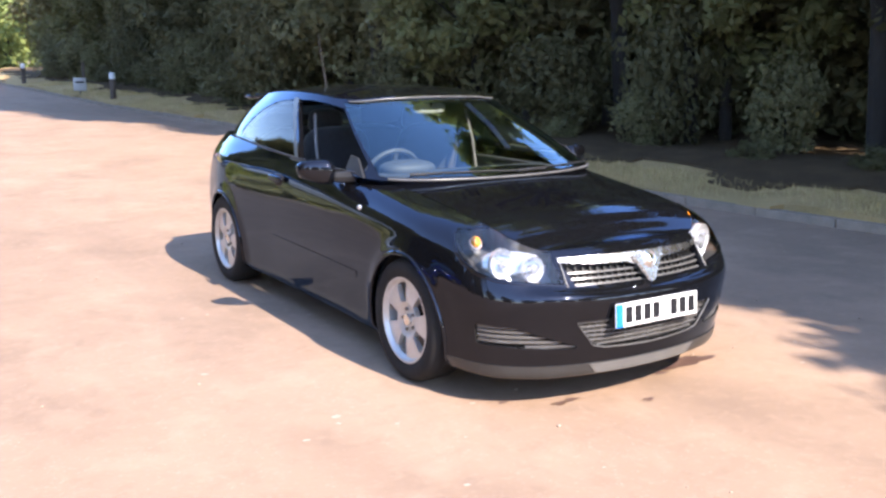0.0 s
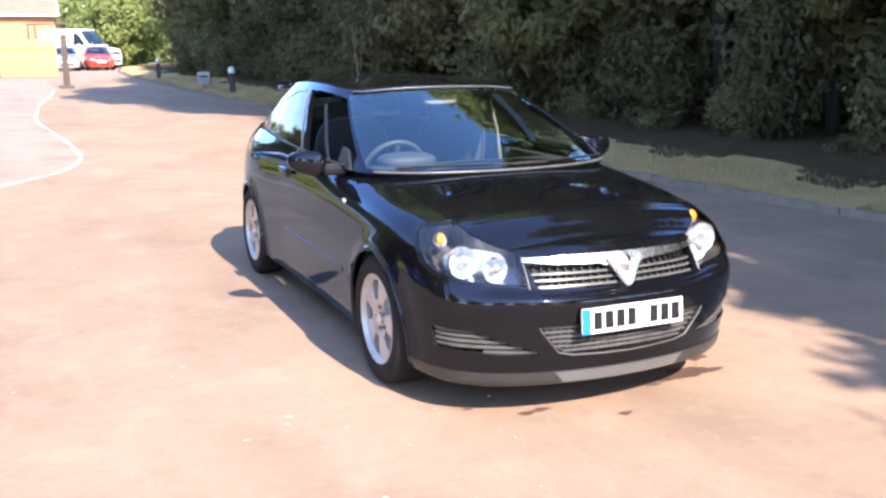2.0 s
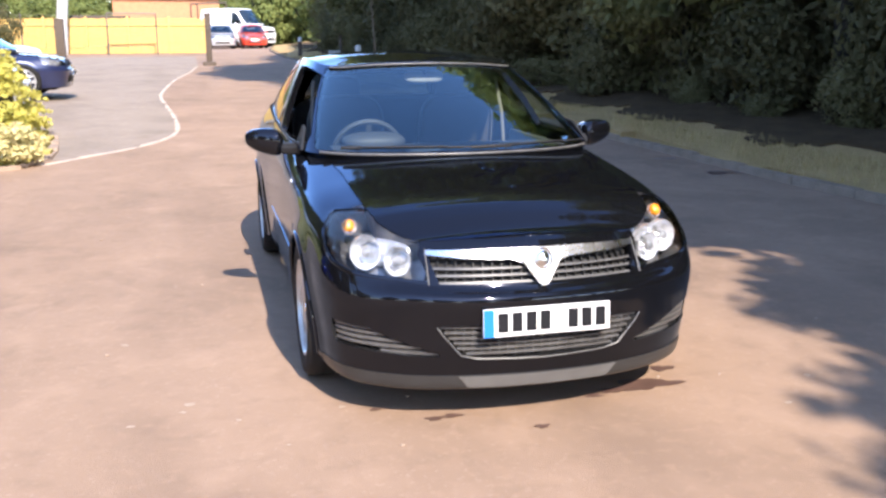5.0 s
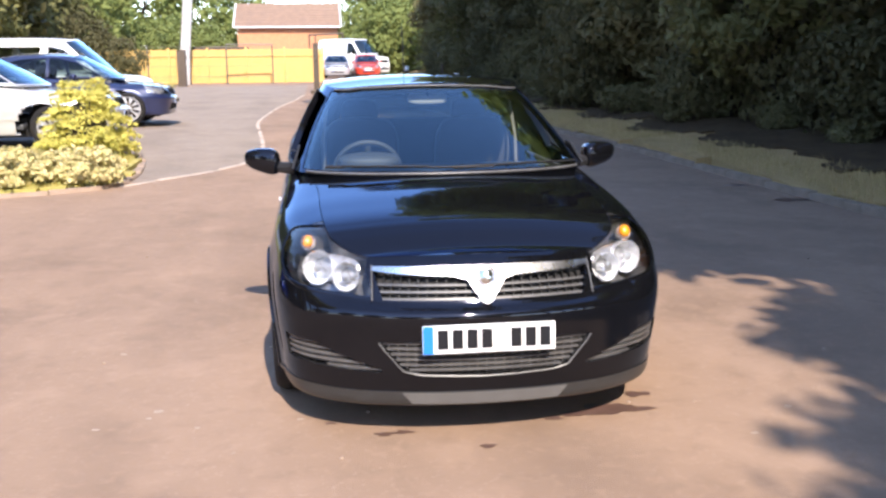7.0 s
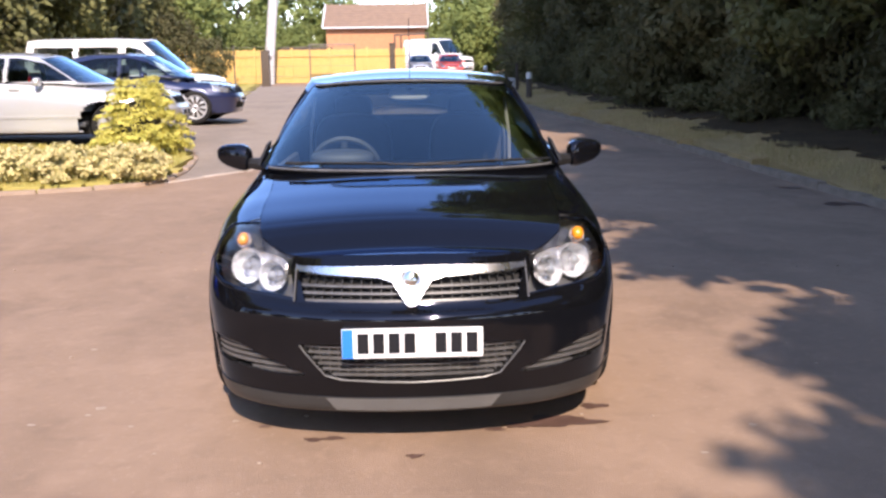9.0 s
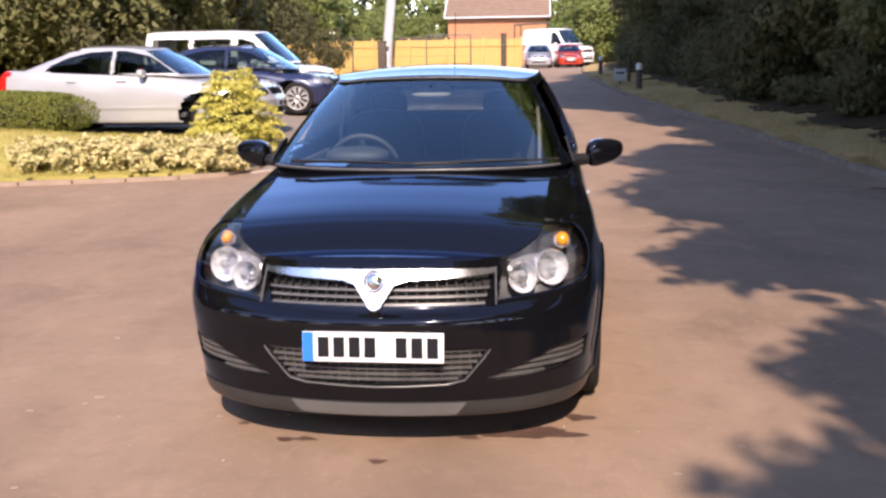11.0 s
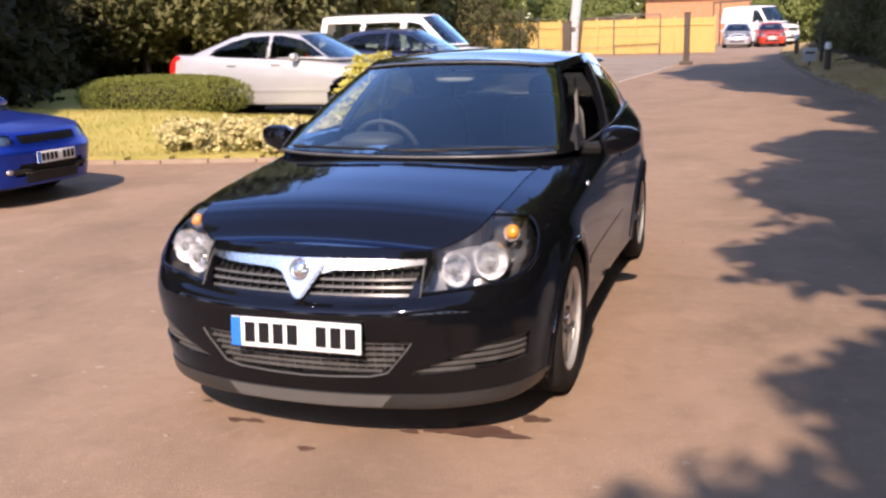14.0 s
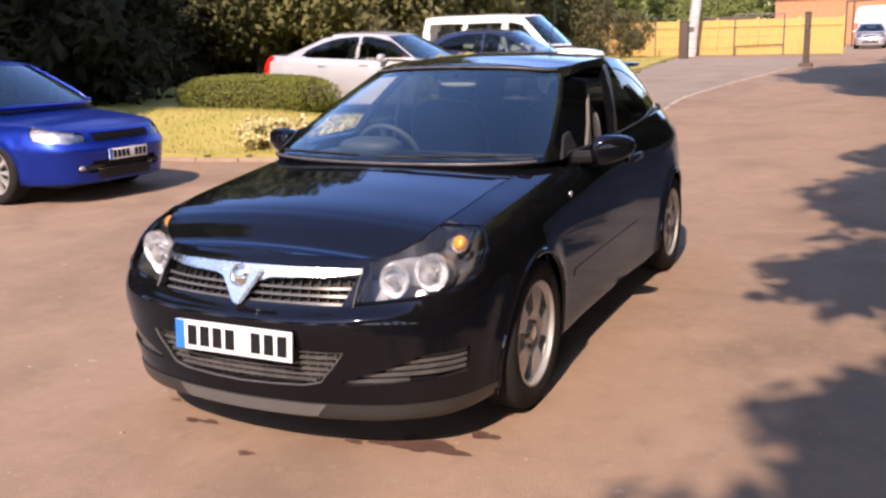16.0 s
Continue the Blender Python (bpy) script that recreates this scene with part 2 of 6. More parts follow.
def snapped(q0, q1, field, cell, lo, hi):
    """Slides grid parameters on to the zero line of field(q0, q1), so that a region's edge follows it."""
    e0, e1 = 1e-3, 1e-3
    f = field(q0, q1)
    g0, g1 = (field(q0 + e0, q1) - f) / e0, (field(q0, q1 + e1) - f) / e1
    gg = np.maximum(g0**2 + g1**2, 1e-6)
    near = np.abs(f) < 0.56 * cell
    return q0 - np.where(near, f * g0 / gg, 0), np.clip(q1 - np.where(near, f * g1 / gg, 0), lo, hi)


def grid_faces(n, m):
    i, j = np.meshgrid(np.arange(n - 1), np.arange(m - 1), indexing="ij")
    a = (i * m + j).ravel()
    return np.stack([a, a + m, a + m + 1, a + 1], 1)


def normals_of(verts, faces):
    nv = np.zeros_like(verts)
    p = verts[faces]
    fn = np.cross(p[:, 2] - p[:, 0], p[:, 3] - p[:, 1])
    for k in range(faces.shape[1]):
        np.add.at(nv, faces[:, k], fn)
    return nv / np.maximum(np.linalg.norm(nv, axis=1, keepdims=True), 1e-9)


def piece_of(verts, norms, faces, keep, rim=0.012, lift=0.0, flare=0.0):
    """The kept faces as a part of their own: lifted along the normal, with its rim rolled inwards by rim metres."""
    fs = faces[keep]
    if not len(fs):
        return None
    used, inv = np.unique(fs, return_inverse=True)
    fs = inv.reshape(fs.shape)
    v = verts[used] + norms[used] * lift
    nn = norms[used]
    if rim:
        edges = np.concatenate([fs[:, [k, (k + 1) % 4]] for k in range(4)])
        key = np.sort(edges, 1)
        _, first, count = np.unique(key[:, 0] * 10_000_000 + key[:, 1], return_index=True, return_counts=True)
        be = edges[first[count == 1]]
        ring = np.unique(be)
        where = np.full(len(v), -1)
        where[ring] = len(v) + np.arange(len(ring))
        v = np.concatenate([v, v[ring] - nn[ring] * rim])
        fs = [tuple(f) for f in fs] + [(b, a, where[a], where[b]) for a, b in be]
    return v, fs


# ---------------------------------------------------------------- car body kit
class Shell:
    """The lower body: a profile carried round the plan outline. s: way round from the front's middle (minus: the car's
    right), w: 0 at the sill to 1 at the ring that bonnet and windows stand on."""

    def __init__(self, outline, keys, flares=()):
        o = np.asarray(outline, float)
        flip = np.array([-1, 1])
        full = np.concatenate([o[2:0:-1] * flip, o, o[-2:-4:-1] * flip])
        dense = catmull(full, np.linspace(2, len(o) + 1, 1200))
        self.arc = np.r_[0, np.cumsum(np.hypot(*np.diff(dense, axis=0).T))]
        self.plan = dense
        tan = np.gradient(dense, self.arc, axis=0)
        tan[0], tan[-1] = (1, 0), (-1, 0)
        self.out = np.stack([tan[:, 1], -tan[:, 0]], 1) / np.hypot(*tan.T)[:, None]
        self.end = self.arc[-1]
        self.ks = [self.s_of(*k[0]) for k in keys]
        self.ks[0], self.ks[-1] = 0.0, self.end
        self.D, self.Z = np.array([k[1] for k in keys]), np.array([k[2] for k in keys])
        self.flares = [(self.s_of(1, y), z, r, a) for y, z, r, a in flares]

    def s_of(self, x, y):
        return float(self.arc[np.argmin((self.plan[:, 0] - x) ** 2 + (self.plan[:, 1] - y) ** 2)])

    def _rows(self, table, a, w):
        rows = pchip(self.ks, table, a)
        n = rows.shape[-1]
        q = np.clip(w, 0, 1) * (n - 1)
        i = np.clip(np.floor(q).astype(int), 0, n - 2)
        t = q - i
        p = [np.take_along_axis(rows, np.clip(i + k, 0, n - 1)[..., None], -1)[..., 0] for k in (-1, 0, 1, 2)]
        return 0.5 * (2 * p[1] + (p[2] - p[0]) * t + (2 * p[0] - 5 * p[1] + 4 * p[2] - p[3]) * t**2 + (3 * p[1] - p[0] - 3 * p[2] + p[3]) * t**3)

    def z(self, s, w):
        return self._rows(self.Z, np.minimum(np.abs(s), self.end), np.asarray(w, float))

    def at(self, s, w):
        s, w = np.asarray(s, float), np.asarray(w, float)
        a = np.minimum(np.abs(s), self.end)
        d, z = self._rows(self.D, a, w), self.z(s, w)
        for s0, z0, r, amount in self.flares:
            d = d - amount * np.exp(-((np.hypot(a - s0, z - z0) - r) / 0.045) ** 2) * (z > 0.24)
        nx, ny = np.interp(a, self.arc, self.out[:, 0]), np.interp(a, self.arc, self.out[:, 1])
        x, y = np.interp(a, self.arc, self.plan[:, 0]) - nx * d, np.interp(a, self.arc, self.plan[:, 1]) - ny * d
        return np.stack([np.where(s < 0, -1, 1) * x, y, z], -1)

    def w_of(self, s, z):
        w = np.linspace(0, 1, 200)
        s, z = np.broadcast_arrays(np.asarray(s, float), np.asarray(z, float))
        return np.array([np.interp(b, np.maximum.accumulate(self.z(np.full(200, a), w)), w) for a, b in zip(s.ravel(), z.ravel())]).reshape(s.shape)

    def spot(self, s, z, lift=0.0):
        """The point of the body at the way s and the height z, lifted along its normal."""
        w = self.w_of(s, z)
        p = self.at(s, w)
        if np.any(lift):
            e = 0.004
            a, b = self.at(np.asarray(s) + e, w) - self.at(np.asarray(s) - e, w), self.at(s, np.minimum(w + e, 1)) - self.at(s, np.maximum(w - e, 0))
            n = np.cross(a, b)
            p = p + n / np.linalg.norm(n, axis=-1, keepdims=True) * np.asarray(lift)[..., None] if np.ndim(lift) else p + n / np.linalg.norm(n, axis=-1, keepdims=True) * lift
        return p

    def bar(self, ss, zlo, zhi, lift=0.0, deep=0.02):
        """A bar that lies along the body between two heights (numbers or one for each s)."""
        ss = np.asarray(ss, float)
        lo, hi = np.broadcast_to(zlo, ss.shape), np.broadcast_to(zhi, ss.shape)
        rows = [self.spot(ss, lo, lift), self.spot(ss, hi, lift), self.spot(ss, hi, lift - deep), self.spot(ss, lo, lift - deep)]
        v = np.concatenate(rows)
        n = len(ss)
        f = [(r * n + i, r * n + i + 1, (r + 1) % 4 * n + i + 1, (r + 1) % 4 * n + i) for r in range(4) for i in range(n - 1)]
        return v, f + [(0, n, 2 * n, 3 * n), (4 * n - 1, 3 * n - 1, 2 * n - 1, n - 1)]

    def grid(self, ns, nv, fields, cell, front=1.3):
        """Verts, normals, faces of the whole round, its lines bent along the edges of the fields; and s, z at the faces' middles."""
        half = np.r_[np.linspace(0, 1.45, int(ns * 0.45), endpoint=False), np.linspace(1.45, self.end, ns - int(ns * 0.45))]
        s = np.r_[-half[:0:-1], half]
        q0, q1 = np.meshgrid(s, np.linspace(0, 1, nv), indexing="ij")
        for f in fields:
            for _ in range(2):
                q0, q1 = snapped(q0, q1, lambda a, b: f(np.abs(a), self.z(a, b)), cell, 0, 1)
        q0[0], q0[-1] = -self.end, self.end
        v = self.at(q0, q1).reshape(-1, 3)
        f = grid_faces(len(s), nv)
        mid_s, mid_w = q0.ravel()[f].mean(1), q1.ravel()[f].mean(1)
        return v, normals_of(v, f), f, mid_s, self.z(mid_s, mid_w)


class Cabin:
    """Windows and pillars: straight lines from a base ring to a roof ring, bulged outwards, and the roof over them."""

    def __init__(self, base, top, bulge=0.02, crown=0.05):
        self.n, self.bulge, self.crown = len(base), bulge, crown
        flip = np.array([-1, 1, 1])
        self.rings = []
        for r in (base, top):
            r = np.asarray(r, float)
            self.rings.append(np.concatenate([r[2:0:-1] * flip, r, r[-2:-4:-1] * flip]))

    def ring(self, k, g):
        a = np.minimum(np.abs(g), self.n - 1)
        p = catmull(self.rings[k], a + 2)
        p[..., 0] *= np.where(g < 0, -1, 1)
        return p

    def at(self, g, t):
        b, c = self.ring(0, g), self.ring(1, g)
        e = 0.01
        d = self.ring(0, g + e) - self.ring(0, g - e)
        n = np.stack([d[..., 1], -d[..., 0], 0 * d[..., 0]], -1)
        n = n / np.maximum(np.linalg.norm(n, axis=-1, keepdims=True), 1e-9)
        t = np.asarray(t, float)[..., None]
        return b + (c - b) * t + n * self.bulge * 4 * t * (1 - t)

    def grid(self, ng, nt, fields, cell):
        """fields: functions of (g, t, point)."""
        half = np.linspace(0, self.n - 1, ng)
        g = np.r_[-half[:0:-1], half]
        q0, q1 = np.meshgrid(g, np.linspace(0, 1, nt), indexing="ij")
        for f in fields:
            for _ in range(2):
                q0, q1 = snapped(q0, q1, lambda a, b: f(np.abs(a), b, self.at(a, b)), cell, 0, 1)
        v = self.at(q0, q1).reshape(-1, 3)
        f = grid_faces(len(g), nt)
        mg, mt = q0.ravel()[f].mean(1), q1.ravel()[f].mean(1)
        return v, normals_of(v, f), f, mg, mt, self.at(mg, mt)

    def roof(self, ng, nc):
        g = np.linspace(0, self.n - 1, ng)
        return crowned(self.ring(1, g), self.crown, nc)


def crowned(edge, crown, nc):
    """A sheet between an edge (x > 0) and its mirror image, arched in the middle."""
    c = np.linspace(-1, 1, nc)
    wide = edge[:, 0].max()
    x = edge[:, :1] * c
    z = edge[:, 2:] + crown * (edge[:, :1] / wide) ** 2 * (1 - c**2)
    v = np.stack([x, np.broadcast_to(edge[:, 1:2], x.shape), z], -1).reshape(-1, 3)
    return v, grid_faces(len(edge), nc)


def welded(*pieces, dist=0.0015):
    v, f = joined(*pieces)
    bm = bmesh.new()
    vs = [bm.verts.new(p) for p in v]
    for q in f:
        try:
            bm.faces.new([vs[i] for i in q])
        except ValueError:
            pass
    bmesh.ops.remove_doubles(bm, verts=bm.verts[:], dist=dist)
    bmesh.ops.recalc_face_normals(bm, faces=bm.faces[:])
    return bm


def wheel(parent, x, y, z, radius, width, rim, holes=5, spoke=0.5, inner=0.36, alloy=None, bolts=True, face=0.0):
    """A wheel with its axle along x, its face to the side of x: tyre, rim, cap, brake disc. spoke: share of the ring that is metal."""
    side = 1 if x > 0 else -1
    hub = new("wheel")
    hub.parent = parent
    hub.matrix_local = pose(x, y, z, 0, 0, 0 if side > 0 else 180)
    w = width / 2
    tyre = lathe([(rim * 0.97, -w * 0.9), (rim * 1.06, -w), (radius * 0.9, -w * 1.04), (radius * 0.97, -w * 0.9), (radius, -w * 0.66),
                  (radius - 0.004, -w * 0.35), (radius - 0.004, -w * 0.3), (radius, -w * 0.28), (radius, w * 0.28), (radius - 0.004, w * 0.3), (radius - 0.004, w * 0.36), (radius, w * 0.38),
                  (radius, w * 0.66), (radius * 0.975, w * 0.88), (radius * 0.92, w * 1.02), (radius * 0.82, w * 1.05), (rim * 1.05, w * 0.98), (rim * 0.97, w * 0.88)], 56)
    part("tyre", tyre, RUBBER, hub)
    # the face: a polar sheet with openings
    metal = alloy or ALLOY
    nr, na = 26, holes * 28
    r = np.linspace(0.02, rim, nr)
    a = np.linspace(0, 2 * math.pi, na, endpoint=False)
    rr, aa = np.meshgrid(r, a, indexing="ij")
    lo, hi = rim * inner, rim * 0.9

    def field(q, b):
        u = (b * holes / (2 * math.pi)) % 1 - 0.5
        arc = np.abs(u) * 2 * math.pi / holes * q
        half = (1 - spoke) * math.pi / holes * (q * 0.8 + 0.2 * hi)
        dx, dy = arc - half + 0.012, np.abs(q - (lo + hi) / 2) - (hi - lo) / 2 + 0.012
        return np.hypot(np.maximum(dx, 0), np.maximum(dy, 0)) + np.minimum(np.maximum(dx, dy), 0) - 0.012

    fv = field(rr, aa)
    g0 = (field(rr + 1e-3, aa) - fv) / 1e-3
    near = np.abs(fv) < 0.006
    rr = np.clip(rr - np.where(near, fv * g0 / np.maximum(g0**2, 0.3), 0), 0.02, rim)
    dish = w * 0.86 + face - 0.022 * np.exp(-((rr / rim - 0.22) / 0.16) ** 2) - 0.012 * (rr / rim) ** 2 + 0.012 * (rr > rim * 0.95)
    v = np.stack([dish, rr * np.cos(aa), rr * np.sin(aa)], -1).reshape(-1, 3)
    f = np.array([(i * na + j, (i + 1) * na + j, (i + 1) * na + (j + 1) % na, i * na + (j + 1) % na) for i in range(nr - 1) for j in range(na)])
    keep = field(rr.ravel()[f].mean(1), np.arctan2(v[f][:, :, 2].mean(1), v[f][:, :, 1].mean(1)) % (2 * math.pi)) > 0
    nn = np.tile([1.0, 0, 0], (len(v), 1))
    front = piece_of(v, nn, f, keep, rim=0.03)
    barrel = lathe([(rim * 1.03, w * 0.92), (rim * 1.03, w * 0.98), (rim * 0.99, w * 0.98), (rim * 0.95, w * 0.82), (rim * 0.9, w * 0.2), (rim * 0.9, -w * 0.8), (rim, -w * 0.95)], 56)
    part("rim", joined(front, barrel), metal, hub, sharp=35)
    part("centre_cap", lathe([(0.0, w * 0.86 + face), (0.02, w * 0.86 + face), (0.028, w * 0.84 + face), (0.03, w * 0.7)], 20), CHROME, hub)
    if bolts:
        for k in range(5):
            b = 2 * math.pi * (k + 0.5) / 5
            piece = lathe([(0.0, 0.0), (0.008, 0.0), (0.0095, -0.003), (0.0095, -0.02)], 8)
            part("wheel_bolt", moved(piece, Matrix.Translation((w * 0.86 + face - 0.008, 0.055 * math.cos(b), 0.055 * math.sin(b)))), DISC_STEEL, hub)
    part("brake_disc", lathe([(0.05, w * 0.1), (rim * 0.68, w * 0.1), (rim * 0.68, -w * 0.05), (0.05, -w * 0.05)], 40), DISC_STEEL, hub)
    part("hub_back", lathe([(0.0, -w * 0.55), (rim * 0.9, -w * 0.55)], 24), DARK_VOID, hub)
    return hub


def number_plate(parent, m, wide=0.52, high=0.111, band=True, glyphs=(0, 1, 2, 3, 5, 6, 7), face=None):
    """A pale plate whose characters are plain bars."""
    p = part("number_plate", block((-wide / 2, -0.004, -high / 2), (wide / 2, 0.004, high / 2), 0.003), face or PLATE_WHITE, parent, "pale number plate with plain dark bars", at=m)
    left = -wide / 2
    if band:
        part("blue_band", block((left + 0.002, -0.0065, -high / 2 + 0.002), (left + 0.042, -0.003, high / 2 - 0.002)), PLATE_BLUE, p)
        left += 0.05
    step = (wide / 2 - 0.012 - left) / 8
    for k in glyphs:
        x0 = left + step * k + step * 0.14 + (step * 0.0)
        part("bar", block((x0, -0.0065, -high * 0.34), (x0 + step * 0.72, -0.003, high * 0.34)), PLATE_INK, p)
    return p


def oval(a, b, c, e=0.7, n=18, m=28):
    """A rounded box (superellipsoid) of half sizes a, b, c."""
    f = lambda q: np.sign(q) * np.abs(q) ** e  # noqa: E731
    u, w = np.meshgrid(np.linspace(-math.pi / 2, math.pi / 2, n), np.linspace(-math.pi, math.pi, m + 1)[:-1], indexing="ij")
    v = np.stack([a * f(np.cos(u)) * f(np.cos(w)), b * f(np.cos(u)) * f(np.sin(w)), c * f(np.sin(u))], -1).reshape(-1, 3)
    fs = [(i * m + j, i * m + (j + 1) % m, (i + 1) * m + (j + 1) % m, (i + 1) * m + j) for i in range(n - 1) for j in range(m)]
    return v, fs


# ---------------------------------------------------------------- the black hatchback
def black_hatchback():
    car = thing("black_hatchback", "glossy black three-door hatchback, silver alloy wheels, lowered windows, on asphalt", "car")
    outline = [(0, -2.2), (0.30, -2.175), (0.54, -2.10), (0.725, -1.97), (0.815, -1.81), (0.85, -1.57), (0.862, -1.25), (0.852, -0.6),
               (0.852, 0.4), (0.868, 1.2), (0.833, 1.6), (0.77, 1.86), (0.64, 2.01), (0.40, 2.07), (0, 2.085)]
    keys = []
    keys.append(((0, -2.2), [.20, .075, .05, .03, .012, .0, .045, .085, .105, .15], [.205, .20, .275, .35, .47, .565, .60, .69, .735, .758]))
    keys.append(((.30, -2.175), [.19, .075, .05, .03, .012, .0, .05, .095, .12, .155], [.205, .20, .275, .35, .465, .567, .602, .69, .733, .752]))
    keys.append(((.53, -2.09), [.17, .065, .045, .028, .012, .0, .055, .125, .15, .168], [.205, .20, .275, .35, .46, .572, .612, .69, .723, .742]))
    keys.append(((.70, -1.95), [.15, .06, .04, .025, .01, .0, .03, .075, .135, .19], [.205, .20, .275, .35, .46, .56, .635, .71, .765, .79]))
    keys.append(((.80, -1.75), [.12, .05, .03, .02, .008, .0, .012, .05, .12, .215], [.205, .205, .275, .36, .46, .57, .65, .74, .80, .832]))
    keys.append(((.868, -1.3), [.09, .03, .02, .012, .004, .0, .004, .03, .10, .225], [.19, .21, .27, .37, .48, .59, .69, .795, .858, .894]))
    keys.append(((.876, -.7), [.10, .05, .03, .02, .006, .0, .004, .018, .07, .150], [.18, .20, .25, .36, .50, .62, .73, .83, .912, .958]))
    keys.append(((.876, -.3), [.10, .055, .035, .022, .008, .0, .003, .014, .04, .066], [.18, .20, .25, .36, .50, .63, .75, .85, .925, .982]))
    keys.append(((.873, .4), [.10, .055, .035, .022, .008, .0, .003, .012, .03, .052], [.18, .20, .25, .36, .50, .64, .76, .865, .945, 1.01]))
    keys.append(((.862, 1.2), [.10, .04, .025, .012, .004, .0, .0, .012, .045, .095], [.19, .21, .27, .37, .50, .64, .77, .885, .97, 1.05]))
    keys.append(((.77, 1.86), [.15, .08, .04, .02, .005, .0, .01, .04, .09, .16], [.24, .26, .31, .40, .50, .60, .72, .87, .97, 1.055]))
    keys.append(((.40, 2.07), [.15, .08, .04, .02, .0, .0, .03, .08, .12, .18], [.24, .26, .31, .40, .50, .60, .72, .87, .97, 1.05]))
    keys.append(((0, 2.085), [.15, .08, .04, .02, .0, .0, .03, .08, .12, .18], [.24, .26, .31, .40, .50, .60, .72, .87, .97, 1.05]))
    sh = Shell(outline, keys, flares=[(-1.307, 0.316, 0.36, 0.012), (1.307, 0.316, 0.36, 0.012)])
    S = sh.s_of
    far = S(1, -1.307), S(1, 1.307)
    lamp = in_polygon([(S(.426, -2.056), .613), (S(.446, -1.95), .70), (S(.446, -1.95), .90), (S(.62, -1.72), .90), (S(.70, -1.65), .828), (S(.745, -1.61), .818), (S(.80, -1.62), .80), (S(.815, -1.68), .75),
                       (S(.80, -1.75), .70), (S(.76, -1.83), .662), (S(.70, -1.90), .640), (S(.58, -1.99), .626)])
    mouth = in_polygon([(-.5, .604), (-.5, .731), (S(.432, -1.955) - .014, .716), (S(.402, -2.064) - .012, .606)])
    intake = in_polygon([(-.5, .475), (.30, .475), (S(.425, -2.14), .472), (S(.405, -2.15), .44), (S(.335, -2.17), .352), (.27, .337), (-.5, .325)])
    vent = in_polygon([(S(.80, -1.85), .456), (S(.66, -1.99), .450), (S(.41, -2.15), .353), (S(.43, -2.14), .342), (S(.80, -1.85), .362)])
    arch_f, arch_r = in_circle(far[0], .316, .352), in_circle(far[1], .316, .352)
    door = in_polygon([(S(1, -.93), .33), (S(1, -.955), .55), (S(1, -.90), .80), (S(1, -.76), 1.1), (S(1, .34), 1.1), (S(1, .50), .80), (S(1, .46), .5), (S(1, .36), .30), (S(1, .2), .265), (S(1, -.85), .265)])
    bumper_top = in_polygon([(-.5, -.1), (-.5, .604), (S(.40, -2.13), .607), (S(.72, -1.90), .642), (S(.79, -1.80), .68), (S(.815, -1.68), .69), (S(.83, -1.6), .60), (far[0] - .30, .5), (far[0] - .2, -.1)])
    rear_bumper = in_polygon([(far[1] + .2, -.1), (far[1] + .34, .5), (S(.85, 1.7), .62), (9, .62), (9, -.1)])
    split = lambda a, b: np.maximum(b - .261, a - (far[0] - .36))  # noqa: E731
    fields = [split, rear_bumper, bumper_top, door, mouth, intake, vent, lamp, arch_f, arch_r]
    v, n, f, s, z = sh.grid(330, 84, fields, 0.011)
    a = np.abs(s)
    wants = [("gone", np.minimum(arch_f(a, z), arch_r(a, z)) < 0), ("lamp", lamp(a, z) < 0), ("mouth", mouth(a, z) < 0), ("intake", intake(a, z) < 0), ("vent", vent(a, z) < 0),
             ("splitter", split(a, z) < 0), ("bumper", bumper_top(a, z) < 0), ("rear", rear_bumper(a, z) < 0), ("door", door(a, z) < 0), ("wing", a < S(1, -.93)), ("quarter", a > 0)]
    wants.insert(5, ("strip", (a < S(.432, -1.955) + .012) & (z > .70)))
    label = np.full(len(f), "", dtype="U12")
    for name, mask in wants:
        label[(label == "") & mask] = name
    get = lambda name, side=0, **k: piece_of(v, n, f, (label == name) & ((s * side > 0) if side else True), **k)  # noqa: E731

    # bonnet: a crowned sheet between the wings
    ring_s = np.linspace(0.006, S(1, -.80), 170)
    edge = sh.at(ring_s, np.ones_like(ring_s))
    edge[:, 0] -= 0.003
    edge[:, 2] += 0.002
    hv, hf = crowned(edge, 0.042, 52)
    hn = normals_of(hv, hf)
    hn = hn * np.sign(hn[:, 2:] + 1e-9)
    part("bonnet", piece_of(hv, hn, hf, np.ones(len(hf), bool), rim=0.014), BLACK_PAINT, car, "glossy black bonnet", sharp=50)
    part("grille_top", get("strip", rim=0.0), BLACK_PAINT, car)
    part("front_bumper", get("bumper", rim=0.03), BLACK_PAINT, car, "glossy black front bumper")
    part("splitter", get("splitter", rim=0.05, lift=0.004), GREY_TRIM, car, "grey plastic front splitter")
    q = np.linspace(-.345, .345, 70)
    part("splitter_centre", sh.bar(q, np.maximum(.212, .256 - (.346 - np.abs(q)) * 1.1), np.full(70, .258), .008, .02), SPLIT_PALE, car, "paler middle section of the splitter")
    part("rear_bumper", get("rear", rim=0.02), BLACK_PAINT, car)
    for side in (-1, 1):
        part("front_wing", get("wing", side, rim=0.03), BLACK_PAINT, car)
        part("rear_quarter", get("quarter", side, rim=0.03), BLACK_PAINT, car)
        d = part("door", get("door", side, rim=0.03), BLACK_PAINT, car, "glossy black door, window lowered")
        # handle, side strip, inner panel
        hs = side * S(1, .30)
        hp = Vector(sh.spot(hs, .865, 0.0))
        part("door_handle", moved(oval(.016, .10, .021, .6), Matrix.Translation(hp + Vector((side * .022, 0, 0)))), BLACK_PAINT, d)
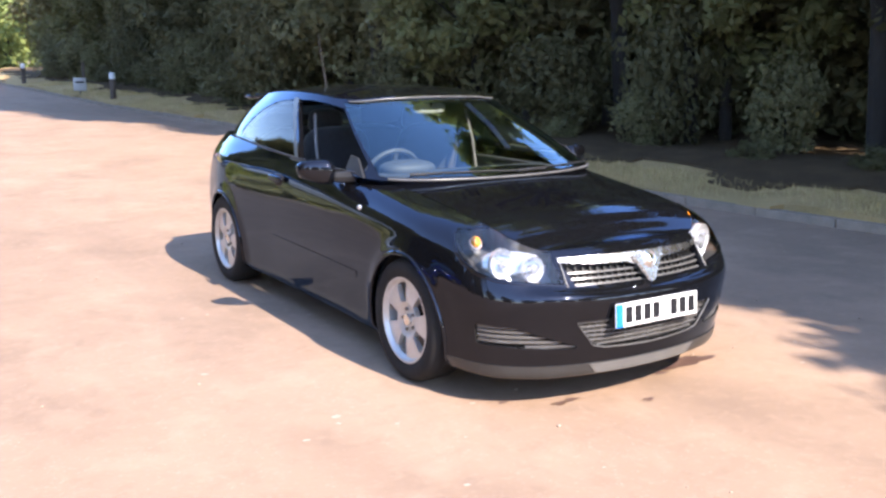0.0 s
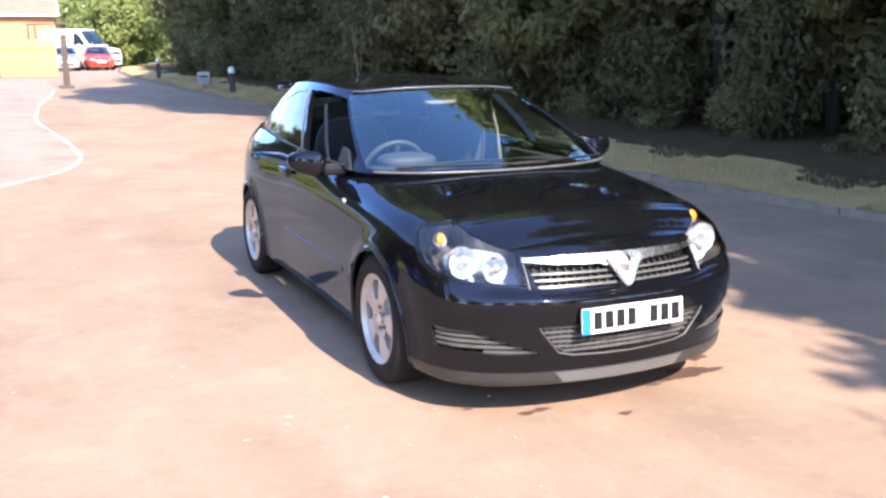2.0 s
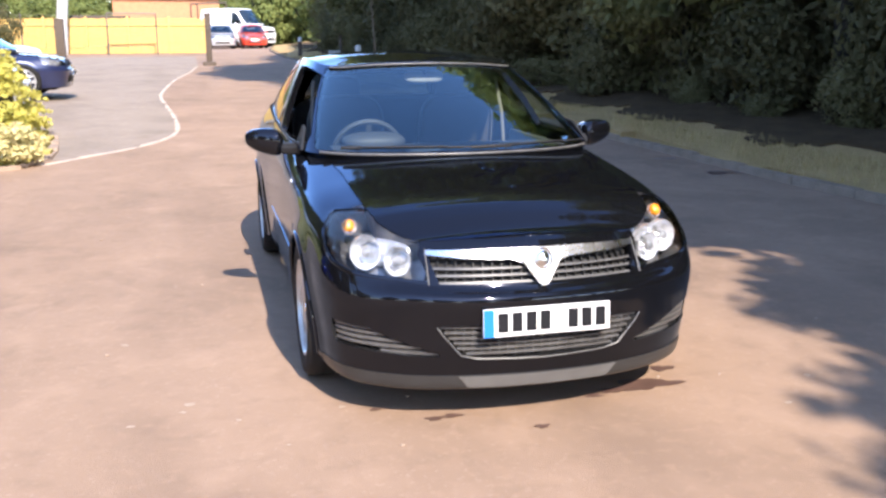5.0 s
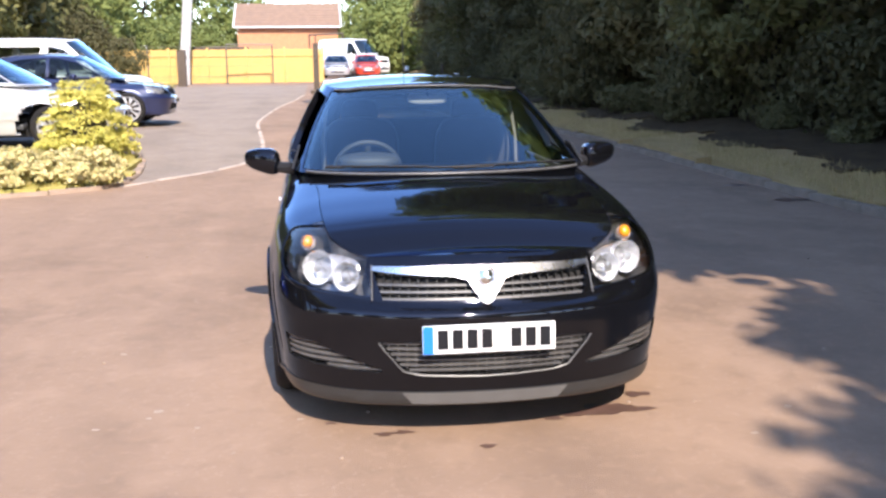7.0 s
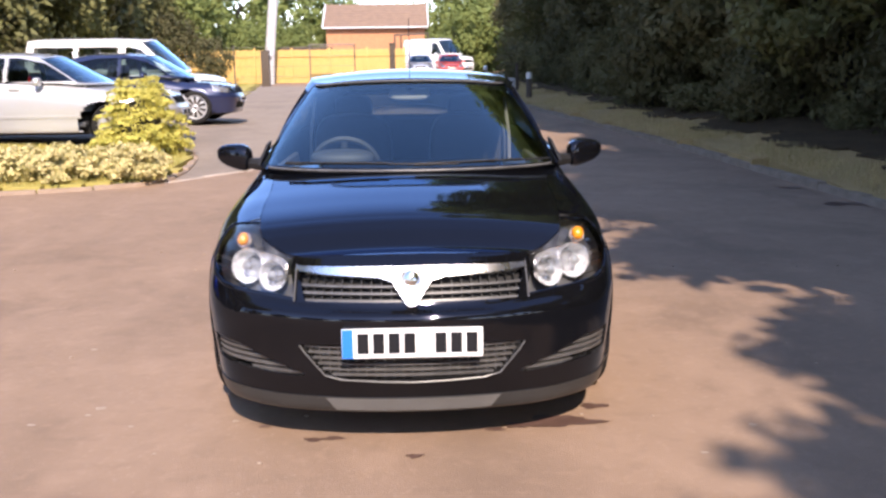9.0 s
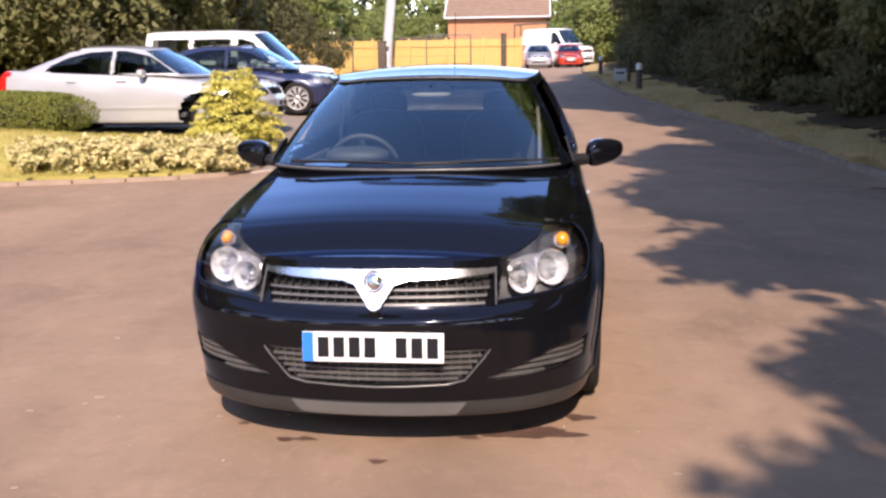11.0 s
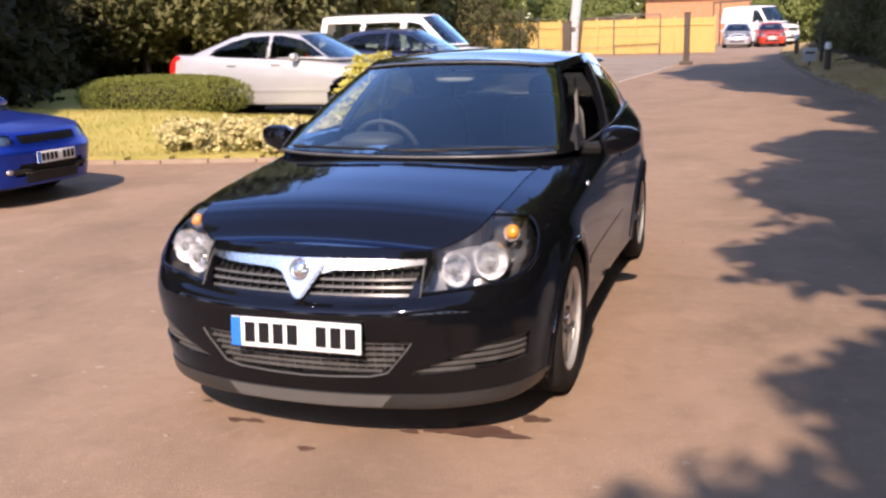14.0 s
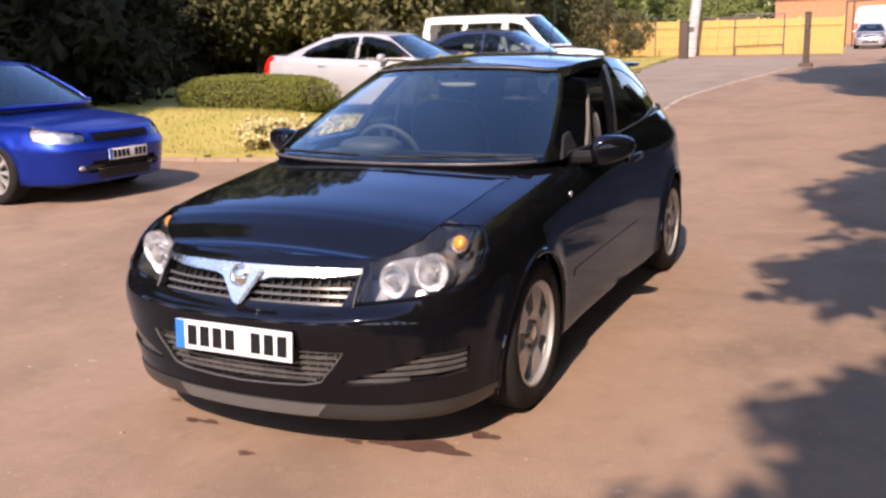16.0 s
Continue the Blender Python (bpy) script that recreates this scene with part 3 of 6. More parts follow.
        part("handle_cup", moved(oval(.012, .075, .04, .8), Matrix.Translation(hp + Vector((side * -.002, 0, -.012)))), TRIM, d)
        ss = side * np.linspace(S(1, -.78), S(1, .42), 40)
        part("side_strip", sh.bar(ss, np.linspace(.470, .487, 40), np.linspace(.500, .517, 40), .003, .010), BLACK_PAINT, d)
        part("door_card", block((side * .715 - .02, -.70, .35), (side * .715 + .02, .40, .935), .02), DASH, d)
        part("sill", sh.bar(side * np.linspace(far[0] + .38, far[1] - .38, 40), .185, .262, -.002, .05), BLACK_PAINT, car)
        for c in far:
            q = np.radians(np.linspace(-14, 194, 60))
            part("arch_lip", tube([sh.spot(side * (c - .354 * math.cos(w)), .316 + .354 * math.sin(w), -.001) for w in q], .011, 8), BLACK_PAINT, car)
        # side repeater
        rp = Vector(sh.spot(side * S(1, -.80), .823, 0.0))
        part("side_repeater", moved(oval(.006, .02, .013, .8), Matrix.Translation(rp)), LAMP_CHROME, car, "clear side repeater lamp")
        # head lamp
        bowl = part("head_lamp", get("lamp", side, lift=-.12, rim=-.119), LAMP_BLACK, car, "clear twin head lamp with amber bulb and dark housing")
        part("lens", get("lamp", side, rim=0.0, lift=-.002), LENS_GLASS, bowl)
        for x, y, zz, r, mat in ((.540, -1.955, .672, .051, LAMP_CHROME), (.650, -1.866, .692, .060, LAMP_CHROME)):
            m = look((side * x, y, zz), (side * (x + .10), y - .6, zz + .03)) @ pose(0, 0, 0)
            bowlp = lathe([(.0, .07), (.018, .066), (r * .55, .052), (r * .85, .026), (r, 0), (r + .002, -.002), (r + .003, .004), (r + .003, .03)], 32, "z")
            b = part("reflector", moved(bowlp, m), mat, bowl)
            part("bulb", moved(lathe([(.0, -.006), (.011, -.004), (.014, .006), (.013, .05)], 16, "z"), m), CHROME, b)
            part("bulb_shield", moved(lathe([(.0, -.014), (.016, -.012), (.019, -.004)], 16, "z"), m), BEZEL, b)
        part("indicator_bulb", moved(oval(.024, .018, .027, .9), pose(side * .692, -1.706, .768, -30, 0, 0)), AMBER, bowl, "amber indicator bulb")
        cup = look((side * .688, -1.70, .762), (side * .75, -2.3, 1.05))
        part("indicator_cup", moved(lathe([(.0, .022), (.02, .016), (.03, .004), (.033, -.002), (.034, .01)], 24, "z"), cup), LAMP_CHROME, bowl)
        part("lamp_bezel", moved(oval(.140, .012, .052, .8), pose(side * .592, -1.848, .686, -22, 0, 38 * side)), BEZEL, bowl, "bright bezel round the reflectors")
        edge_l = [(S(.426, -2.056), .613), (S(.58, -1.99), .626), (S(.70, -1.90), .640), (S(.76, -1.83), .662), (S(.80, -1.75), .70), (S(.815, -1.68), .75), (S(.80, -1.62), .80), (S(.745, -1.61), .818), (S(.70, -1.65), .826), (S(.66, -1.69), .832), (S(.62, -1.72), .834)]
        line = [sh.spot(side * (a0 + (b0 - a0) * f), c0 + (d0 - c0) * f, -.006) for (a0, c0), (b0, d0) in zip(edge_l, edge_l[1:]) for f in (0, .25, .5, .75)]
        part("lamp_gasket", tube(line, .010), BLACK_PAINT, bowl)
        # bumper vent with slats
        hole = part("bumper_vent", get("vent", side, lift=-.05, rim=-.049), DARK_VOID, car, "black vent with bright slats")
        for k, zz in enumerate((.354, .378, .402, .426, .446)):
            q = np.linspace(S(.38, -2.16), S(.80, -1.85), 90)
            inside = q[vent(q, np.full_like(q, zz)) < -.002]
            if len(inside) > 3:
                part("slat", sh.bar(side * np.linspace(inside[0], inside[-1], 14), zz - .006, zz + .006, -.010, .02), SLAT_GREY, hole)

    # upper grille with the chrome bar and emblem
    hole = part("grille", sh.bar(np.linspace(-S(.425, -1.965), S(.425, -1.965), 50), .603, .716, -.045, .01), DARK_VOID, car, "black grille with chrome bar")
    wide = S(.425, -1.965)
    for zz, half in ((.618, .93), (.640, .95), (.662, .97)):
        q = np.linspace(-wide * half, wide * half, 40)
        part("slat", sh.bar(q, zz - .0035, zz + .0035, -.012, .02), SLAT_GREY, hole)
    for k in range(-11, 12):
        if k:
            q = np.array([k * wide / 12.4 - .003, k * wide / 12.4 + .003])
            part("rib", sh.bar(q, .609, .69, -.024, .014), SLAT_DARK, hole)
    q = np.linspace(-wide, wide, 60)
    low = .697 - .013 * (1 - np.abs(q) / wide) - .030 * np.clip(1 - np.abs(q) / .13, 0, 1)
    part("chrome_bar", sh.bar(q, low, .724 - .012 * (q / wide) ** 2, .006, .03), SATIN_CHROME, hole, "chrome grille bar")
    q = q * .935
    part("grille_base", sh.bar(q, .603, .610, .002, .02), BLACK_PAINT, hole)
    q = np.linspace(-wide * 1.06, wide * 1.06, 60)
    part("grille_header", sh.bar(q, .722 - .012 * (q / wide) ** 2, .744 - .006 * (q / wide) ** 2, .0025, .02), BLACK_PAINT, hole)
    for side in (-1, 1):
        p0, p1 = sh.spot(side * wide * 1.0, .716, .003), sh.spot(side * wide * .94, .606, .003)
        part("grille_end", tube([p0, (p0 + p1) / 2 + [0, -.003, 0], p1], .0035), SLAT_GREY, hole)
    wedge = plate_of([(-.092, .723), (.092, .723), (.080, .692), (.015, .600), (-.015, .600), (-.080, .692)], .02)
    y0 = float(sh.spot(0.0, .66, .012)[1])
    lean = math.degrees(math.atan2(float(sh.spot(0.0, .72)[1] - sh.spot(0.0, .61)[1]), .11))
    m = Matrix.Translation((0, y0 - .012, .665)) @ pose(0, 0, 0, -lean, 0, 0) @ Matrix.Translation((0, 0, -.665))
    bm = bmesh.new()
    vs = [bm.verts.new(m @ Vector(p)) for p in wedge[0]]
    for q in wedge[1]:
        bm.faces.new([vs[i] for i in q])
    bmesh.ops.bevel(bm, geom=bm.edges[:], offset=.006, segments=2, affect="EDGES")
    em = part("emblem", bm, SATIN_CHROME, car, "plain chrome emblem wedge")
    part("emblem_ring", moved(lathe([(.030, -.006), (.034, -.010), (.038, -.006), (.038, .004), (.030, .004)], 32, "y", True), m @ Matrix.Translation((0, 0, .694))), SATIN_CHROME, em)
    part("emblem_disc", moved(lathe([(.0, -.016), (.012, -.0145), (.022, -.011), (.031, -.004)], 28, "y"), m @ Matrix.Translation((0, 0, .694))), CHROME, em)

    # lower intake with its mesh
    hole = part("lower_intake", get("intake", lift=-.05, rim=-.049), DARK_VOID, car, "black lower intake with grey mesh")
    for zz in np.linspace(.350, .462, 6):
        q = np.linspace(0, .46, 90)
        inside = q[intake(q, np.full_like(q, zz)) < -.002]
        part("slat", sh.bar(np.linspace(-inside[-1], inside[-1], 30), zz - .0036, zz + .0036, -.012, .02), SLAT_GREY, hole)
    for k in range(-11, 12):
        s0 = k * .036
        col = np.linspace(.3, .5, 60)
        ok = col[intake(np.full_like(col, abs(s0)), col) < -.002]
        if len(ok) > 2:
            part("rib", sh.bar(np.array([s0 - .0025, s0 + .0025]), ok[0], ok[-1], -.019, .012), SLAT_GREY, hole)
    for side in (-1, 1):
        pts = [sh.spot(side * q, zz, .003) for q, zz in ((S(.425, -2.14), .470), (S(.405, -2.15), .44), (S(.335, -2.17), .352), (.27, .337), (.12, .331), (.0, .328))]
        part("intake_trim", tube(pts, .0035), SLAT_GREY, hole)
    number_plate(car, pose(0, -2.206, .457, -4, 0, 0))
    part("plate_mount", block((-.25, -2.206, .43), (.25, -2.14, .52), .006), TRIM, car)

    # windows, pillars, roof
    base = [(0, -1.10, .960), (.40, -1.05, .961), (.655, -.93, .964), (.755, -.75, .967), (.795, -.45, .972), (.80, .0, .985), (.80, .5, 1.005), (.775, 1.0, 1.03), (.72, 1.4, 1.045), (.6, 1.68, 1.04), (.3, 1.82, 1.02), (0, 1.85, 1.015)]
    top = [(0, -.20, 1.385), (.30, -.175, 1.378), (.485, -.10, 1.362), (.555, .03, 1.368), (.58, .18, 1.383), (.592, .4, 1.392), (.59, .65, 1.392), (.575, .95, 1.377), (.535, 1.28, 1.340), (.45, 1.50, 1.312), (.25, 1.58, 1.308), (0, 1.60, 1.310)]
    cab = Cabin(base, top, 0.022, 0.042)
    screen = lambda g, t, p: np.maximum(np.abs(t - .49) - .455, (g - 2.50 - .10 * t) * .25) * .9  # noqa: E731
    back = lambda g, t, p: np.maximum(np.abs(t - .5) - .36, (9.35 - g) * .25)  # noqa: E731
    dwin = in_polygon([(-.70, 1.000), (-.64, 1.084), (-.50, 1.185), (-.33, 1.260), (-.13, 1.312), (.06, 1.339), (.25, 1.350), (.43, 1.348), (.20, 1.157), (.06, 1.000)])
    qwin = in_polygon([(.135, 1.013), (.27, 1.157), (.50, 1.345), (.75, 1.325), (.97, 1.263), (1.12, 1.179), (1.22, 1.087), (1.05, 1.065), (.6, 1.034)])
    sided = lambda field: (lambda g, t, p: np.where((g > 2.7) & (g < 9.2), field(p[..., 1], p[..., 2]), .3))  # noqa: E731
    doors, quarter = sided(dwin), sided(qwin)
    v, n, f, g, t, p = cab.grid(230, 46, [screen, back, doors, quarter], 0.012)
    g0 = np.abs(g)
    is_screen, is_back, is_door, is_quarter = screen(g0, t, p) < 0, back(g0, t, p) < 0, doors(g0, t, p) < 0, quarter(g0, t, p) < 0
    frame_of = ~(is_screen | is_back | is_door | is_quarter)
    pillar_b = frame_of & (p[:, 1] > -.1) & (p[:, 1] < .55) & (in_polygon([(.03, .98), (.09, 1.0), (.45, 1.352), (.49, 1.352), (.16, .98)])(p[:, 1], p[:, 2]) < .01) & (g0 > 3) & (g0 < 8)
    part("window_frame", piece_of(v, n, f, frame_of & ~pillar_b, rim=.035), BLACK_PAINT, car)
    for side in (-1, 1):
        part("door_pillar", piece_of(v, n, f, pillar_b & (g * side > 0), rim=.03, lift=.002), GREY_TRIM, car, "grey window pillar trim")
        part("quarter_window", piece_of(v, n, f, is_quarter & (g * side > 0), rim=0, lift=-.004), SIDE_GLASS, car, "tinted rear quarter glass")
        # seal along the foot of the windows
        ys = np.linspace(3.3, 8.0, 50) * side
        foot = cab.at(ys, np.full(50, .05))
        part("window_seal", tube(foot + np.array([side * .004, 0, .0]), .007), TRIM, car)
    part("windscreen", piece_of(v, n, f, is_screen, rim=0, lift=-.004), SCREEN_GLASS, car, "windscreen that mirrors the sky")
    part("rear_window", piece_of(v, n, f, is_back, rim=0, lift=-.004), SIDE_GLASS, car)
    part("roof", welded(cab.roof(170, 40)), BLACK_PAINT, car, sharp=60)
    part("roof_lining", moved(welded_pair(cab.roof(50, 16)), Matrix.Translation((0, 0, -.035))), SOFT_GREY, car)
    gs = np.linspace(-2.35, 2.35, 40)
    part("screen_header", tube(cab.at(gs, np.full(40, .965)) + np.array([0, -.002, .004]), .005), SLAT_GREY, car, "grey strip over the windscreen")
    tail = [(x, 1.57 + .05 * (1 - (x / .5) ** 2), 1.328 + .018 * (1 - (x / .5) ** 2)) for x in np.linspace(-.5, .5, 15)]
    part("roof_spoiler", joined(*[moved(oval(.05, .09, .016, .8, 8, 14), Matrix.Translation(q)) for q in tail]), BLACK_PAINT, car)
    # cowl, wipers, aerial, mirrors
    gs = np.linspace(-2.3, 2.3, 50)
    foot = cab.at(gs, np.full(50, .02))
    part("cowl", tube(foot + np.array([0, -.008, .0]), .007, 10), SLAT_GREY, car, "grey seal strip at the foot of the windscreen")
    for g0_, g1_, g2_ in ((-1.75, -.2, .55), (.05, 1.4, 2.3)):
        gg = np.linspace(g0_, g2_, 24)
        arm = cab.at(gg, np.linspace(.055, .05, 24) + .012 * np.sin(np.linspace(0, 3.1, 24))) + np.array([0, -.016, .012])
        w = part("wiper", tube(arm, [.0045 + .004 * (k < 4) for k in range(24)]), TRIM, car, "black wiper")
        part("wiper_arm", tube(arm[3:16] + np.array([0, -.006, .005]), .004), TRIM, w)
    base_a = Vector((0, 1.33, 1.385))
    aer = part("aerial", tube([base_a, base_a + Vector((0, .06, .18)), base_a + Vector((0, .13, .40))], [.0045, .0035, .0025]), TRIM, car, "thin black roof aerial")
    part("aerial_foot", moved(oval(.016, .028, .014, .9), Matrix.Translation(base_a)), TRIM, aer)
    for side in (-1, 1):
        body = np.array(oval(.098, .062, .066, .72)[0])
        taper = 1 - .25 * (body[:, :1] / .098)
        body[:, 1:] *= taper
        body[:, 2] += .012 * body[:, 0] / .098
        body[:, 1] += .03 * body[:, 0] / .098
        body = body * np.array([side, 1, 1]) + np.array([side * .935, -.47, .992])
        faces = oval(.098, .062, .066, .72)[1]
        mir = part("door_mirror", (body, faces if side > 0 else [q[::-1] for q in faces]), BLACK_PAINT, car, "black door mirror")
        part("mirror_glass", moved(oval(.082, .003, .052, .7), pose(side * .935, -.402, .992, 0, 0, -8 * side)), CHROME, mir)
        part("mirror_arm", tube([(side * .745, -.60, .965), (side * .80, -.55, .957), (side * .88, -.49, .96)], [.04, .032, .028]), TRIM, mir)
        part("mirror_sail", plate_solid([(-.74, .97), (-.61, 1.065), (-.52, 1.075), (-.50, .99)], side * .762, side * .775, -.035), TRIM, mir)

    # wheels and what lies behind them
    for x in (-.755, .755):
        for y in (-1.307, 1.307):
            wheel(car, x, y, .316, .316, .205, .214, holes=5, spoke=.60, inner=.44)
            well = lathe([(.36, -.02), (.37, -.30)], 40)
            keepf = [q for q in well[1] if min(well[0][i][2] for i in q) > -.16]
            part("arch_liner", moved((well[0], keepf), pose(.84 if x > 0 else -.84, y, .316, 0, 0, 0 if x > 0 else 180)), DARK_VOID, car)
    part("underbody", block((-.62, -1.95, .17), (.62, 1.95, .42), .04), DARK_VOID, car)
    part("engine_bay", block((-.42, -1.88, .42), (.42, -1.02, .66), .05), DARK_VOID, car)

    # cabin furniture
    part("floor_pan", block((-.70, -1.0, .30), (.70, 1.7, .36), .02), DASH, car)
    dash = [(-.90, .925), (-.70, .955), (-.52, .960), (-.42, .92), (-.40, .80), (-.46, .60), (-.70, .40), (-1.0, .40)]
    part("dashboard", plate_solid(dash, -.60, .60, 0.0), DASH, car)
    cowl_hood = moved(oval(.17, .12, .05, .8), Matrix.Translation((-.36, -.50, .975)))
    part("instrument_hood", cowl_hood, DASH, car)
    rimw = lathe([(.185 + .015 * math.cos(q), .015 * math.sin(q)) for q in np.linspace(0, 2 * math.pi, 11)[:-1]], 40, "y", True)
    m = pose(-.36, -.30, .90, 24, 0, 0)
    stw = part("steering_wheel", moved(rimw, m), DASH, car, "dark grey steering wheel")
    part("wheel_hub", moved(oval(.075, .03, .06, .8), m), DASH, stw)
    for q in (0, 180, 270):
        part("spoke", moved(block((.05, -.008, -.016), (.18, .008, .016), .004), m @ pose(0, 0, 0, 0, q, 0)), DASH, stw)
    part("column", tube([(-.36, -.28, .89), (-.36, -.60, .75)], .035), DASH, stw)
    for x in (-.36, .36):
        seat = part("front_seat", moved(oval(.25, .27, .10, .5), Matrix.Translation((x, .17, .52))), SEAT_CLOTH, car, "dark cloth front seat")
        part("backrest", moved(oval(.245, .075, .33, .5), pose(x, .50, .84, 14, 0, 0)), SEAT_CLOTH, seat)
        part("headrest", moved(oval(.12, .045, .085, .6), pose(x, .605, 1.19, 10, 0, 0)), SEAT_CLOTH, seat)
        part("seat_base", block((x - .2, -.02, .34), (x + .2, .38, .46), .02), DASH, seat)
    for side in (-1, 1):
        part("seat_belt", tube([(side * .575, .30, 1.26), (side * .60, .24, 1.05), (side * .60, .18, .80), (side * .56, .15, .55)], .010, 6), BELT, car, "grey seat belt")
    part("rear_bench", moved(oval(.62, .25, .10, .4), Matrix.Translation((0, 1.0, .55))), SEAT_CLOTH, car)
    part("bench_back", moved(oval(.62, .08, .30, .4), pose(0, 1.26, .82, 16, 0, 0)), SEAT_CLOTH, car)
    part("parcel_shelf", block((-.58, 1.3, .96), (.58, 1.72, .99), .01), DASH, car)
    part("inner_mirror", moved(oval(.115, .02, .035, .6), pose(0, -.16, 1.30, 12, 0, 0)), SOFT_GREY, car, "grey inner mirror")
    part("mirror_stem", tube([(0, -.17, 1.305), (0, -.19, 1.358)], .01), TRIM, car)
    for x in (-.3, .3):
        part("sun_visor", block((x - .16, -.06, 1.332), (x + .16, .10, 1.344), .005), SOFT_GREY, car)
    return car


def welded_pair(piece):
    v, f = piece
    return [tuple(p) for p in v], [tuple(q) for q in f]


def plate_solid(outline, x0, x1, lean):
    """An outline (y, z) between two x, the upper part leaning by lean to the middle."""
    k = len(outline)
    zs = [z for _, z in outline]
    tilt = lambda z: lean * (z - min(zs)) / max(max(zs) - min(zs), 1e-6) * (1 if x1 > 0 else -1)  # noqa: E731
    v = [(x + (tilt(z) if lean else 0), y, z) for x in (x0, x1) for y, z in outline]
    f = [tuple(range(k))[::-1], tuple(range(k, 2 * k))] + [(i, (i + 1) % k, k + (i + 1) % k, k + i) for i in range(k)]
    return v, f


def settle(car, drop, lo, hi):
    """Lets the lower body sink on its springs by drop metres, less and less from the height lo up to hi; wheels and plate stay."""
    for ob in car.children_recursive:
        if ob.type == "MESH" and not {ob.name.split(".")[0], ob.parent.name.split(".")[0]} & {"wheel", "number_plate"}:
            for v in ob.data.vertices:
                t = min(max((v.co.z - lo) / (hi - lo), 0), 1)
                v.co.z -= drop * (1 - t * t * (3 - 2 * t))


HERO = black_hatchback()
settle(HERO, .036, .42, .78)


# ---------------------------------------------------------------- ground, kerbs, verge
def ease(a, lo, hi):
    t = np.clip((np.asarray(a, float) - lo) / (hi - lo), 0, 1)
    return t * t * (3 - 2 * t)


def height(x, y):
    """The drive climbs gently away from the car, and a little more towards the parking bays."""
    climb = np.interp(y, [3, 9, 14, 20, 30, 45, 60], [0, .12, .20, .27, .45, .55, .65])
    return climb + 0.03 * np.clip(-np.asarray(x, float) - 1.5, 0, 5) * ease(y, 3, 9) * (1 - ease(y, 13, 24))


def leafy(name, base, base2, rough=0.65, pass_light=0.25, varied=False):
    """Leaf material: each leaf its own shade, some light passing through."""
    m = material(name, base, rough, base2=base2, scale=0.8, fine=20.0, islands=0.6, spec=0.15)
    nt = m.node_tree
    n, link = nt.nodes, nt.links.new
    b = n["Principled BSDF"]
    info, gain, vary = n.new("ShaderNodeObjectInfo"), n.new("ShaderNodeMapRange"), n.new("ShaderNodeMix")
    gain.inputs["To Min"].default_value, gain.inputs["To Max"].default_value = .62, 1.3
    link(info.outputs["Random"], gain.inputs["Value"])
    vary.data_type, vary.blend_type = "RGBA", "MULTIPLY"
    vary.inputs[0].default_value = 1.0
    link(b.inputs["Base Color"].links[0].from_socket, vary.inputs[6])
    link(gain.outputs[0], vary.inputs[7])
    if varied:
        link(vary.outputs[2], b.inputs["Base Color"])
    thin, mix = n.new("ShaderNodeBsdfTranslucent"), n.new("ShaderNodeMixShader")
    mix.inputs[0].default_value = pass_light
    src = b.inputs["Base Color"].links[0].from_socket
    link(src, thin.inputs[0])
    link(b.outputs[0], mix.inputs[1])
    link(thin.outputs[0], mix.inputs[2])
    link(mix.outputs[0], n["Material Output"].inputs[0])
    return m


